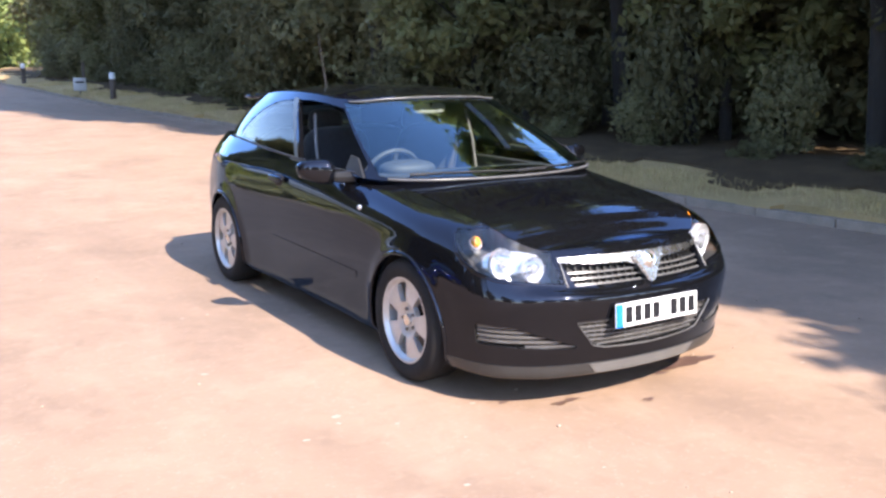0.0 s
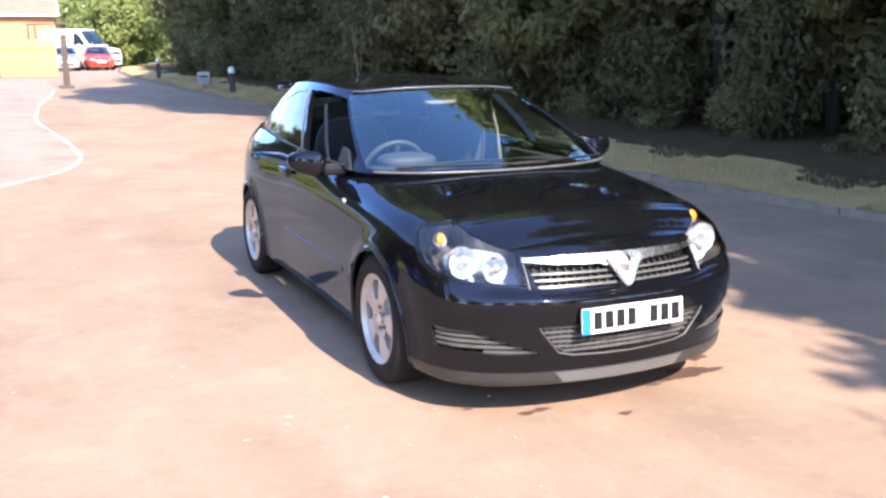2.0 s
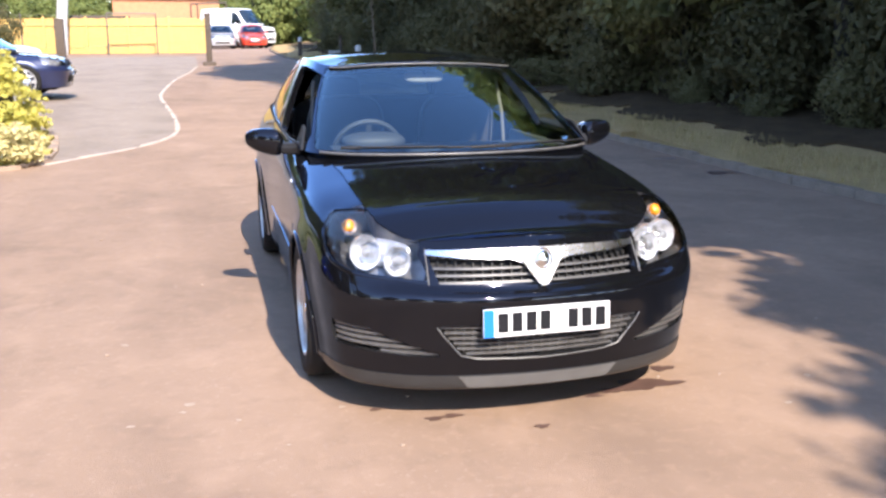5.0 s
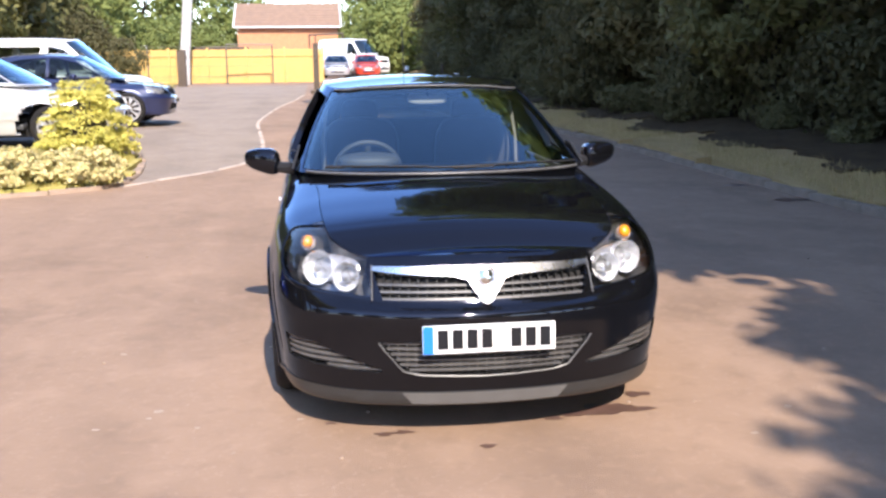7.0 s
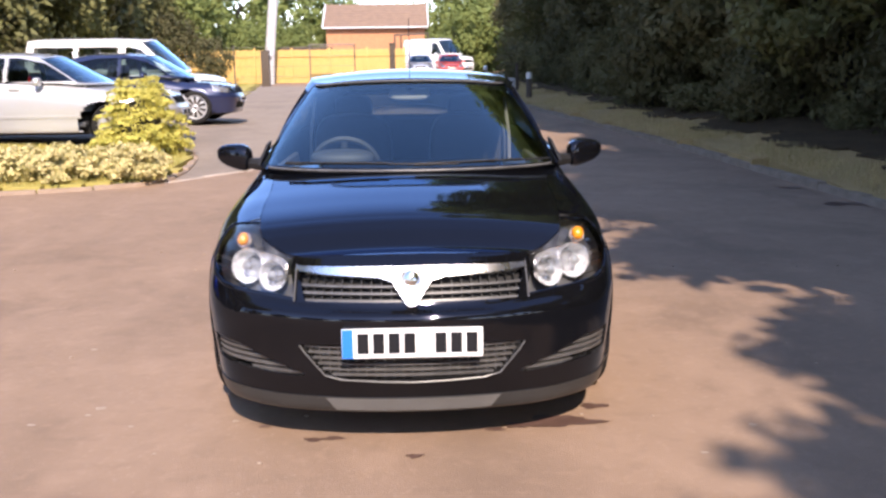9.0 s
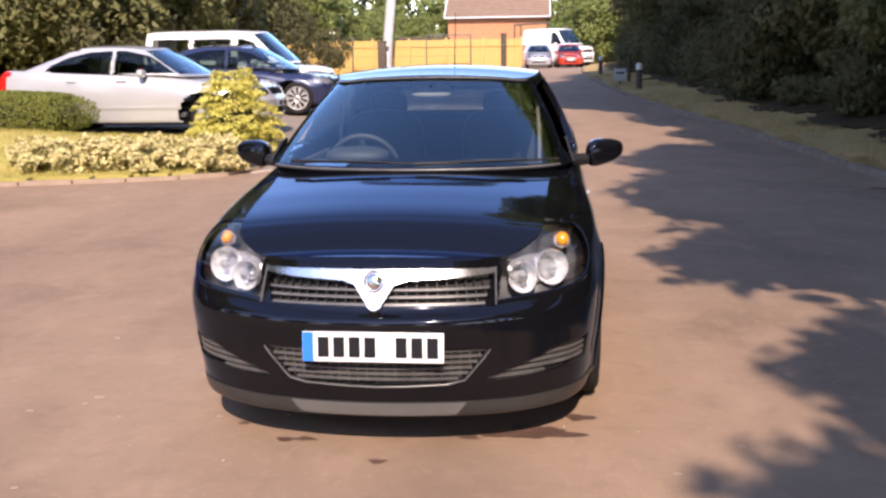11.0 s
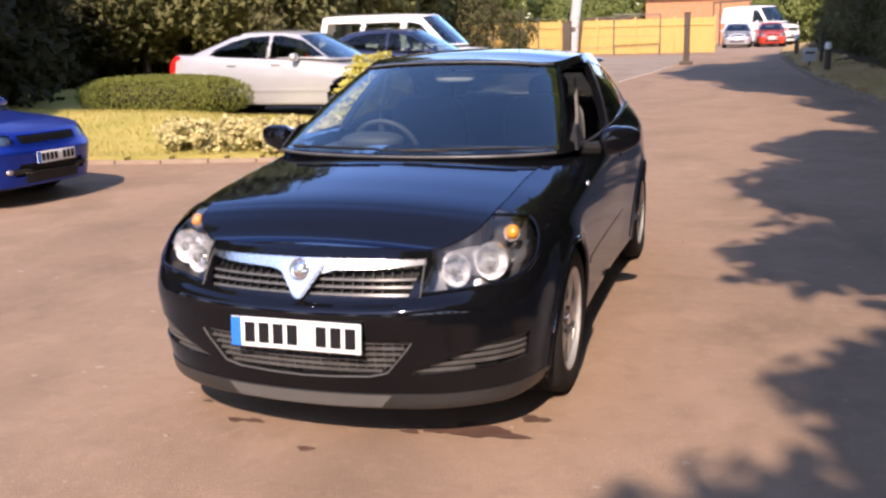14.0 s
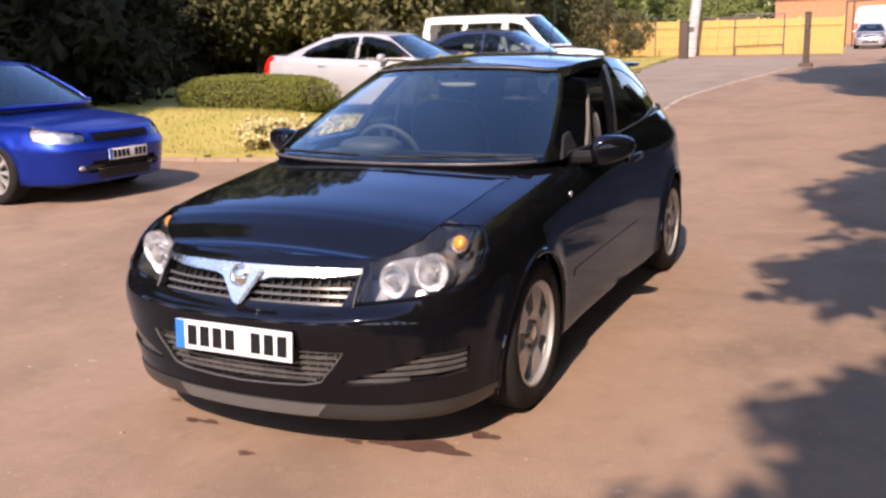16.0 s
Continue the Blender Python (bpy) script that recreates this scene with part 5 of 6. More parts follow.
# taller trees added behind, their unseen crowns there to keep the thicket in shade
y = -19.0
while y < 30:
    for x in (9.8, 13.4) if y < 0 else (13.4,):
        s = rng.uniform(1.0, 1.2)
        tagged(copy_thing(TALL, pose(x + rng.uniform(-.4, .4), y + rng.uniform(-.6, .6), .15, 0, 0, rng.uniform(-20, 20) + 180 * (x > 10)) @ Matrix.Scale(s, 4)), "tall broadleaf tree added behind the verge, crown out of view", group="trees of the wood")
    y += 3.1
# more unseen crowns added to shade the shrubs and fill the bonnet's reflection
for x, y in ((9.0, -7.2), (9.2, -4.6), (9.4, -2.0), (9.5, 7.0), (9.8, 9.4), (9.4, 12.0), (9.7, 14.6), (9.5, 17.4)):
    tagged(copy_thing(TALL, pose(x, y, .15, 0, 0, rng.uniform(-10, 10))), "tall broadleaf tree added behind the verge, crown out of view", group="trees of the wood")

# dense lower growth behind the verge
WALL = "thicket behind the verge"
THICK = [tree("thicket_tree", "dark leafy young tree in a dense thicket", pose(8.4, 2.0, .15), 3.4, .10, (0, 0, 4.3), (1.6, 1.7, 2.4), 75, 130, .42, .19, LEAF, 5, (.2, 0)),
         tree("thicket_tree", "dark leafy young tree in a dense thicket", pose(8.4, 4.8, .15), 2.8, .09, (0, 0, 3.3), (1.5, 1.8, 2.4), 75, 130, .40, .18, LEAF_OLIVE, 5, (-.2, .1)),
         tree("thicket_tree", "dark leafy young tree in a dense thicket", pose(8.3, 7.4, .15), 3.2, .11, (0, 0, 3.7), (1.7, 1.6, 2.7), 75, 130, .45, .20, LEAF, 5, (.1, -.2))]
BRUSH = [tree("shrub", "dark shrub at the foot of the thicket", pose(8.6, -1.6, .15), .7, .03, (0, 0, .85), (.75, .85, .85), 60, 44, .26, .125, LEAF, 3, category="shrub"),
         tree("shrub", "brown-green shrub at the foot of the thicket", pose(9.6, 5.6, .15), .8, .03, (0, 0, 1.0), (.8, .8, 1.0), 60, 44, .28, .125, LEAF, 3, category="shrub")]
DENSE = tree("thicket_tree", "dark dense undergrowth tree leafy to the ground", pose(11.2, 3.0, .1), 2.6, .10, (0, 0, 2.7), (1.9, 1.9, 2.9), 120, 104, .5, .21, LEAF, 4, (.2, 0))
DENSE_FAR = tree("thicket_tree", "dark dense undergrowth tree leafy to the ground", pose(13.5, -11, .1), 2.6, .10, (0, 0, 2.7), (1.9, 1.9, 2.9), 110, 36, .5, .36, LEAF, 3, (.2, 0))
SHADE_FAR = tree("thicket_tree", "dense growth at the end of the lawn, leaves darkened for shade", pose(-44, 0, .1), 2.6, .10, (0, 0, 2.7), (1.9, 1.9, 2.9), 100, 64, .5, .26, LEAF_SHADE, 3, (.2, 0))
OLIVE_FAR = tree("thicket_tree", "olive-green tree behind the parking bays", pose(-29.5, 15.2, .2), 3.4, .11, (0, 0, 4.1), (2.1, 2.4, 3.5), 96, 76, .56, .25, LEAF_OLIVE, 5, (-.2, .1))
for ob in THICK + [DENSE, DENSE_FAR, SHADE_FAR, OLIVE_FAR]:
    tagged(ob, group=WALL)
for ob in BRUSH:
    tagged(ob, group="shrubs of the thicket")
y = -9.0
while y < 46:
    x = float(kerb_x(y) + verge_w(y))
    near = y < 2.5
    if not 1.4 < y < 8.6 and not (near and int(y * 10) % 2):
        place(THICK, x + rng.uniform(1.9, 2.8), y, rng.uniform(0, 360), rng.uniform(.9, 1.15), .9)
    place([DENSE if y < 9 else DENSE_FAR], x + rng.uniform(4.0, 4.6) + 1.6 * near, y + 1.0, rng.uniform(0, 360), rng.uniform(1.0, 1.2), rng.uniform(.75, .95))
    place([DENSE_FAR], x + rng.uniform(6.6, 7.4) + 1.6 * near, y, rng.uniform(0, 360), rng.uniform(1.0, 1.2), rng.uniform(.8, 1.05))
    y += 2.3
y = -6.0
while y < 40:
    x = float(kerb_x(y) + verge_w(y))
    low = .5 if y < 9 else 1.0  # little grows at the foot of the nearest trees
    place(BRUSH, x + rng.uniform(.6, 1.1) + .5 * (low < 1), y, rng.uniform(0, 360), low * rng.uniform(.6, 1.1), rng.uniform(.6, 1.5))
    place(BRUSH, x + rng.uniform(1.6, 2.6), y + rng.uniform(-.8, .8), rng.uniform(0, 360), (.3 + .7 * low if y > 4 else .5) * rng.uniform(1.0, 1.5), rng.uniform(.9, 1.5))
    y += rng.uniform(1.3, 2.6)

# trees behind the parking bays
FAR = "trees behind the bays"
for a, b, n in (((-46, 8), (-28, 15.5), 7), ((-27, 16), (-12, 22.5), 9), ((-12, 23.5), (-14, 42), 7)):
    for k in range(n):
        f = (k + .5) / n
        x, yy = a[0] + (b[0] - a[0]) * f + rng.uniform(-.6, .6), a[1] + (b[1] - a[1]) * f + rng.uniform(-.6, .6)
        tagged(place([OLIVE_FAR], x, yy, rng.uniform(0, 360), rng.uniform(.95, 1.15)), "olive-green tree behind the parking bays", group=FAR)
        tagged(place([DENSE_FAR], x - 2.2, yy + 2.6, rng.uniform(0, 360), rng.uniform(1.35, 1.6), 1.5 if a[0] == -27 else 1.1), "dark dense tree behind the parking bays", group=FAR)
for k in range(13):
    x, yy = -48 + 2.9 * k, 19 + .95 * k + rng.uniform(-.8, .8)
    tagged(place([DENSE_FAR], x, yy, rng.uniform(0, 360), rng.uniform(1.5, 1.8), .9), "dark dense tree behind the parking bays", group=FAR)
# tall trees on the sunny side that keep the end of the lawn in shade
for x, yy, s, k in ((-8.2, -2.4, 1.4, 2), (-8.8, .3, 1.5, 2), (-12, -1, 1.6, 2), (-7.6, -.6, 1.0, 2), (-10.4, -.2, 1.05, 0), (-13.2, -1.0, 1.1, 2), (-16, -.4, 1.1, 2), (-19, -1.5, 1.15, 0), (-9.6, 3.3 - 8, 1.3, 2), (-14.5, -4.6, 1.35, 2), (-22, -1, 1.2, 2), (-25, 0, 1.2, 0), (-11.5, -3, 1.8, 2), (-16, -3.5, 1.85, 2), (-21, -3, 1.9, 2), (-13, .5, 1.9, 2), (-19, 1, 1.9, 2), (-25.5, 0, 2.0, 2), (-30, -1, 2.0, 2)):
    tagged(copy_thing(TALL, pose(x, yy, .1, 0, 0, rng.uniform(-15, 15)) @ Matrix.Scale(s, 4)), "tall broadleaf tree at the edge of the lawn", group="trees at the edge of the lawn")
# lawn-end growth under the tall trees, its leaf colour darkened for shade
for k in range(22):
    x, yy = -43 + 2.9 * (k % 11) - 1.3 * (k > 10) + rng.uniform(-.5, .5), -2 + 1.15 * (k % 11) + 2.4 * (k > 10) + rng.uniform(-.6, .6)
    tagged(place([SHADE_FAR], x, yy, rng.uniform(0, 360), rng.uniform(1.1, 1.3), z=.1), "dense growth at the end of the lawn, leaves darkened for shade", group="growth at the end of the lawn")
# low growth added so dark leaves stand in for shade below the olives
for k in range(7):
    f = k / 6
    tagged(place([SHADE_FAR], -26 + 8.5 * f + rng.uniform(-.3, .3), 13.8 + 4.4 * f + rng.uniform(-.3, .3), rng.uniform(0, 360), rng.uniform(.85, 1.0), rng.uniform(.5, .65)), "low growth under the olive trees, leaves darkened for shade", group="growth at the end of the lawn")
for x, yy, s in ((-11.5, 21, .9), (-10.4, 37, .8), (-9.6, 41, .7), (-12.6, 26, 1.0)):
    tagged(place(BRUSH, x, yy, rng.uniform(0, 360), 1.6 * s, 1.2), "loose shrub before the fence", group=FAR)
LIGHT = tree("distant_tree", "pale green tree far beyond the houses", pose(-16, 62, .2), 3.5, .22, (0, 0, 5.2), (3.2, 3.2, 3.6), 110, 36, .6, .39, LEAF_LIGHT, 5)
tagged(LIGHT, group="distant trees")
for x, yy, s in ((-22, 66, 1.2), (-11.5, 70, .6), (6.5, 74, 1.1), (9, 60, 1.0), (4.6, 92, 1.3), (-30, 60, 1.3), (12, 86, 1.5), (-15, 95, .9), (-2, 105, 1.1), (-8, 62, .55), (-19, 55, 1.0), (7.2, 66, .9), (4.2, 66, .8), (5.6, 72, .9), (-13, 66, .65), (-10, 84, .75), (0, 90, 1.0), (-18, 80, 1.0), (-6, 98, .9), (-26, 75, 1.6), (10, 100, 1.6), (-22, 112, 2.0), (-15, 116, 1.7), (-9.5, 118, 1.5), (-30, 104, 2.0)):
    place([LIGHT], x, yy, rng.uniform(0, 360), s, z=-1.3 * s)
# tall trees at the open end of the lawn
for x, yy, s in ((-15.5, 4.2, 1.1), (-19.5, 3.0, 1.15), (-23.5, 4.5, 1.2), (-28, 5.5, 1.2), (-17.5, 8.5, 1.1), (-33, 5, 1.2)):
    tagged(place([TALL], x, yy, rng.uniform(0, 360), s, z=.2), "tall dark tree at the end of the lawn", group="trees at the end of the lawn")
# growth at the far end of the drive, closing the place
for x, yy, s in ((-36, -14, 2.2), (-30, -26, 2.3), (-22, -36, 2.4), (-12, -42, 2.4), (-2, -46, 2.4), (8, -46, 2.4), (-40, -2, 2.2)):
    tagged(place([DENSE_FAR], x, yy, rng.uniform(0, 360), s, z=0.0), "dark tree at the far end of the drive", group="trees at the far end")


def soft_box(lo, hi, count):
    """Places and outward ways over a rounded box, even over its skin."""
    c, h = (np.array(lo) + hi) / 2, (np.array(hi) - lo) / 2
    area = np.array([h[1] * h[2], h[0] * h[2], h[0] * h[1]])
    w = rng.uniform(-1, 1, (count, 3))
    w[np.arange(count), rng.choice(3, count, p=area / area.sum())] = rng.choice([-1.0, 1.0], count)
    q = w / (np.abs(w) ** 2.6).sum(1, keepdims=True) ** (1 / 2.6)
    u = np.sign(q) * np.abs(q) ** 1.6
    u /= np.linalg.norm(u, axis=1, keepdims=True)
    return c + q * h * rng.uniform(.9, 1.03, count)[:, None], u


def hedge():
    base = float(height(-7.8, 8.7)) + float(mound(np.array(-7.8), np.array(8.5)))
    t = thing("clipped_hedge", "low clipped green hedge with rounded ends on the lawn", "hedge", pose(-7.8, 8.65, base - .03))
    part("hedge_core", moved(oval(1.34, .44, .27, .75), Matrix.Translation((0, 0, .33))), TWIG_CORE, t)
    p, o = soft_box((-1.6, -.6, .0), (1.6, .6, .68), 24000)
    part("hedge_leaves", foliage("hedge_leaves", p, o + np.array([0, 0, .3]), .045, HEDGE_LEAF), HEDGE_LEAF, t)


def gold_bush():
    x, y = -3.92, 8.4
    t = thing("golden_bush", "bright yellow-green ornamental conifer on the island corner", "bush", pose(x, y, float(height(x, y)) + .05) @ Matrix.Diagonal((1.12, 1.12, 1.0, 1)))
    for k in range(5):
        a = k * 1.3
        part("stem", tube([(0, 0, -.1), (.12 * math.cos(a), .12 * math.sin(a), .35), (.3 * math.cos(a), .3 * math.sin(a), .8)], [.02, .014, .006], 6), BARK, t)
    # feathery sprays: a domed head over a wider skirt, each spray a flat fan along an arching twig
    p, o = [], []
    for k in range(170):
        a = rng.uniform(0, 2 * math.pi)
        skirt = k % 2
        foot, rise = (rng.uniform(.08, .34), rng.uniform(.0, .22)) if skirt else (rng.uniform(.45, .75), rng.uniform(.02, .42))
        long = rng.uniform(.50, .70) if skirt else (.58 - .75 * rise) * rng.uniform(.75, 1.1)
        f = rng.uniform(.35, 1.0, 72) ** .8
        way, across = np.array([math.cos(a), math.sin(a), 0]), np.array([-math.sin(a), math.cos(a), 0])
        wide = .15 * np.sin(math.pi * np.clip(f * .92, 0, 1)) + .015
        q = way * (long * f)[:, None] + across * (wide * rng.uniform(-1, 1, 72))[:, None]
        q[:, 2] = foot + rise * np.sin(1.9 * f) - .10 * f * f + rng.normal(0, .014, 72)
        p.append(q)
        o.append(np.tile(way * .5 + np.array([0, 0, .8]), (72, 1)))
    p, o = np.concatenate(p), np.concatenate(o)
    ok = p[:, 2] > 0.0
    part("sprays", foliage("sprays", p[ok], o[ok], .060, GOLD_LEAF, .42), GOLD_LEAF, t)
    part("bush_core", moved(oval(.26, .26, .36, .9), Matrix.Translation((0, 0, .42))), TWIG_CORE, t)


def flower_bed():
    for k in range(9):
        f = k / 8
        x, y = -5.55 + 2.25 * f, 5.42 + .42 * f + .12 * math.sin(k * 2.1)
        base = float(height(x, y)) + float(mound(np.array(x), np.array(y)))
        t = thing("variegated_shrub", "low cream and green variegated shrub at the kerb", "shrub", pose(x, y + .25, base - .02), "bed shrubs")
        p, o = crown_points((0, 0, .21), (.36, .46, .23), 56, 34, .06, .3)
        ok = p[:, 2] > .0
        part("leaves", foliage("leaves", p[ok], o[ok], .062, CREAM_LEAF, .6), CREAM_LEAF, t)
        part("stem", tube([(0, 0, -.05), (.02, 0, .2)], [.02, .008], 6), BARK, t)


hedge()
gold_bush()
flower_bed()


# ---------------------------------------------------------------- parked cars
def parked_car(name, label, m, paint, front, rear, half, axles, tyre, rim, belt, base, top, windows, nose=.72, tail=.98, bulge=.02, crown=.05,
               spokes=(5, .55), lamp_z=(.60, .76), rear_lamp=True, plate=True, sill=.2, doors=(), bumper=None, fog=False, far=False, pane=None):
    """A closed car from its main measures, front towards -y. belt: heights of the ring at nose, screen, door, tail."""
    car = thing(name, label, "car", m)
    L = rear - front
    o = [(0, front), (.34 * half, front + .012), (.62 * half, front + .075), (.80 * half, front + .21), (.905 * half, front + .40), (.96 * half, front + .62), (.99 * half, front + .95),
         (half, front + .40 * L), (half, front + .62 * L), (.985 * half, rear - .85), (.95 * half, rear - .45), (.87 * half, rear - .2), (.72 * half, rear - .08), (.4 * half, rear - .015), (0, rear)]
    nz, cz, dz, tz = belt
    col = lambda k, zt: [sill + .01, sill, sill + .06, sill + .15, sill + .27, .5 * (sill + .27) + .5 * (zt - .16), zt - .16, zt - .07, zt - .02, zt] if k else [sill, sill + .01, sill + .07, sill + .17, sill + .3, .45 * (sill + .3) + .55 * (zt - .2), zt - .2, zt - .11, zt - .045, zt]  # noqa: E731
    keys = [((0, front), [.18, .07, .045, .025, .01, .0, .03, .06, .10, .17], col(1, nz)), ((.62 * half, front + .075), [.16, .06, .04, .025, .01, .0, .03, .07, .12, .19], col(1, nz + .015)),
            ((.905 * half, front + .40), [.12, .05, .03, .02, .005, .0, .02, .06, .11, .18], col(1, nz + .05))]
    keys += [((.99 * half, front + .95), [.09, .04, .02, .01, .004, .0, .005, .03, .08, .16], col(0, .5 * nz + .5 * cz)),
            ((half, front + .36 * L), [.10, .05, .03, .02, .006, .0, .004, .02, .06, .11], col(0, cz)), ((half, front + .6 * L), [.10, .05, .03, .02, .006, .0, .004, .016, .045, .08], col(0, dz)),
            ((.985 * half, rear - .85), [.09, .04, .02, .01, .004, .0, .0, .014, .05, .10], col(0, .4 * dz + .6 * tz)), ((.87 * half, rear - .2), [.14, .08, .04, .02, .005, .0, .01, .04, .09, .15], col(0, tz)), ((0, rear), [.15, .08, .04, .02, .0, .0, .02, .05, .09, .15], col(0, tz))]
    sh = Shell(o, keys, flares=[(a, tyre, tyre + .045, .01) for a in axles])
    S = sh.s_of
    arch = [in_circle(S(9, a), tyre, tyre + .04) for a in axles]
    s0, s1 = S(.50 * half, front + .05), S(.93 * half, front + .5)
    lamp = in_polygon([(s0, lamp_z[0] + .02), (s0 + .02, lamp_z[1] - .03), (s1 - .1, lamp_z[1] + .03), (s1, lamp_z[1] + .035), (s1 - .06, lamp_z[0] + .05), (s0 + .2, lamp_z[0])])
    grille = in_polygon([(-.5, lamp_z[0] + .01), (-.5, lamp_z[1] - .035), (s0 - .05, lamp_z[1] - .04), (s0 - .09, lamp_z[0] + .01)])
    scoop = in_polygon([(-.5, sill + .10), (-.5, sill + .21), (s0 - .02, sill + .21), (s0 + .03, sill + .10)])
    r0 = S(.93 * half, rear - .30)
    tail_l = in_polygon([(r0, tail - .30), (r0 - .05, tail - .02), (r0 + .06, tail + .01), (r0 + .26, tail - .02), (r0 + .25, tail - .28)])
    fields = [lamp, grille, scoop, tail_l] + [in_polygon([(S(9, a), sill + .08), (S(9, a), 9), (S(9, b), 9), (S(9, b), sill + .08)]) for a, b in doors] + arch
    v, n, f, s, z = sh.grid(90 if far else 150, 28 if far else 44, fields, .032 if far else .017)
    a = np.abs(s)
    label_of = np.full(len(f), "body", dtype="U8")
    for k, d in enumerate(doors):
        label_of[fields[4 + k](a, z) < 0] = f"door{k}"
    label_of[(tail_l(a, z) < 0) & rear_lamp] = "tail"
    for nm, fl in (("lamp", lamp), ("grille", grille), ("scoop", scoop)):
        label_of[fl(a, z) < 0] = nm
    label_of[np.minimum(arch[0](a, z), arch[1](a, z)) < 0] = "gone"
    get = lambda nm, side=0, **k: piece_of(v, n, f, (label_of == nm) & ((s * side > 0) if side else True), **k)  # noqa: E731
    part("body", get("body", rim=.025), paint, car)
    ring = np.linspace(.006, S(9, base[3][1]), 90)
    edge = sh.at(ring, np.ones_like(ring))
    edge[:, 0] -= .003
    hv, hf = crowned(edge, .04, 14 if far else 28)
    part("bonnet", (hv, hf), paint, car, sharp=60)
    if base[-1][1] < rear - .3:
        ring = np.linspace(S(9, base[-3][1] - .25), sh.end - .006, 60)
        edge = sh.at(ring, np.ones_like(ring))
        part("boot_lid", crowned(edge, .02, 12 if far else 20), paint, car, sharp=60)
    part("grille", sh.bar(np.linspace(-(s0 - .06), s0 - .06, 30), lamp_z[0] + .012, lamp_z[1] - .04, -.025, .01), DARK_VOID, car)
    part("intake", get("scoop", lift=-.03, rim=0.0), DARK_VOID, car)
    q = np.linspace(-(s0 - .06), s0 - .06, 24)
    for zz in np.linspace(lamp_z[0] + .03, lamp_z[1] - .055, 3):
        part("grille_slat", sh.bar(q, zz - .004, zz + .004, -.008, .02), TRIM, car)
    for side in (-1, 1):
        bowl = part("head_lamp", get("lamp", side, lift=-.03, rim=-.03), BEZEL, car, "clear head lamp")
        part("lens", get("lamp", side, rim=0.0), LENS_GLASS, bowl)
        if rear_lamp:
            part("tail_lamp", get("tail", side, rim=.02, lift=.003), RED_LENS, car, "red tail lamp")
        for k, (da, db) in enumerate(doors):
            d = part("door", get(f"door{k}", side, rim=.02), paint, car)
            hp = Vector(sh.spot(side * S(9, db - .16), dz - .10, 0.0))
            part("door_handle", moved(oval(.014, .09, .018, .6), Matrix.Translation(hp + Vector((side * .016, 0, 0)))), paint, d)
        rub = np.linspace(S(9, axles[0] + tyre + .12), S(9, axles[1] - tyre - .12), 24) * side
        part("rubbing_strip", sh.bar(rub, sill + .22, sill + .26, .010, .012), paint, car)
        if fog:
            q = side * np.linspace(s0 - .16, s0 + .13, 16)
            part("fog_recess", sh.bar(q, sill + .125 + .012 * np.linspace(1, 0, 16), sill + .185 - .022 * np.linspace(1, 0, 16), .003, .02), DARK_VOID, car)
            fp = Vector(sh.spot(side * (s0 + .085), sill + .155, 0.0))
            part("fog_lamp", moved(oval(.034, .02, .026, .9), Matrix.Translation(fp) @ pose(0, 0, 0, 0, 0, 25 * side)), BEZEL, car)
            part("fog_trim", tube([sh.spot(side * (s0 - .155 + .02 * k), sill + .128 + .004 * k, .006) for k in range(5)], .005), CHROME, car)
        mp = Vector((side * (half + .04), base[4][1] + .10, base[4][2] + .02))
        mir = part("door_mirror", moved(oval(.10, .06, .065, .75), Matrix.Translation(mp)), paint, car)
        part("mirror_arm", tube([mp - Vector((side * .13, 0, .02)), mp - Vector((side * .04, 0, .02))], .025), TRIM, mir)
    cab = Cabin(base, top, bulge, crown)
    last = len(base) - 1
    screen = lambda g, t, p: np.maximum(np.abs(t - .5) - .45, (g - 2.5) * .25)  # noqa: E731
    back = lambda g, t, p: np.maximum(np.abs(t - .5) - .38, (last - 1.6 - g) * .25)  # noqa: E731
    sides = [in_polygon(w) for w in windows]
    sided = lambda fl: (lambda g, t, p: np.where((g > 2.7) & (g < last - 1.4), fl(p[..., 1], p[..., 2]), .3))  # noqa: E731
    wf = [sided(w) for w in sides]
    v, n, f, g, t, p = cab.grid(70 if far else 124, 18 if far else 29, [screen, back] + wf, .03 if far else .017)
    g0 = np.abs(g)
    masks = [screen(g0, t, p) < 0, back(g0, t, p) < 0] + [w(g0, t, p) < 0 for w in wf]
    part("window_frame", piece_of(v, n, f, ~np.any(masks, 0), rim=.03), paint, car)
    part("windscreen", piece_of(v, n, f, masks[0], rim=0, lift=-.004), SCREEN_GLASS, car)
    part("rear_window", piece_of(v, n, f, masks[1], rim=0, lift=-.004), SIDE_GLASS, car)
    for mk in masks[2:]:
        for side in (-1, 1):
            part("side_window", piece_of(v, n, f, mk & (g * side > 0), rim=0, lift=-.004), pane or SIDE_GLASS, car)
    part("roof", welded(cab.roof(44 if far else 90, 14 if far else 24)), paint, car, sharp=60)
    part("cabin_floor", block((-half + .12, base[0][1] + .2, .28), (half - .12, min(base[-1][1], rear - .2), .36), .02), DASH, car)
    part("dashboard", block((-half + .16, base[0][1] + .15, .6), (half - .16, base[0][1] + .75, base[0][2] - .02), .05), DASH, car)
    for x in (-.37, .37):
        y0 = base[5][1]
        seat = part("front_seat", moved(oval(.24, .26, .11, .5), Matrix.Translation((x, y0 + .15, .55))), SEAT_CLOTH, car)
        part("backrest", moved(oval(.24, .08, .34, .5), pose(x, y0 + .45, .86, 12, 0, 0)), SEAT_CLOTH, seat)
        part("headrest", moved(oval(.12, .05, .09, .6), pose(x, y0 + .55, 1.2, 10, 0, 0)), SEAT_CLOTH, seat)
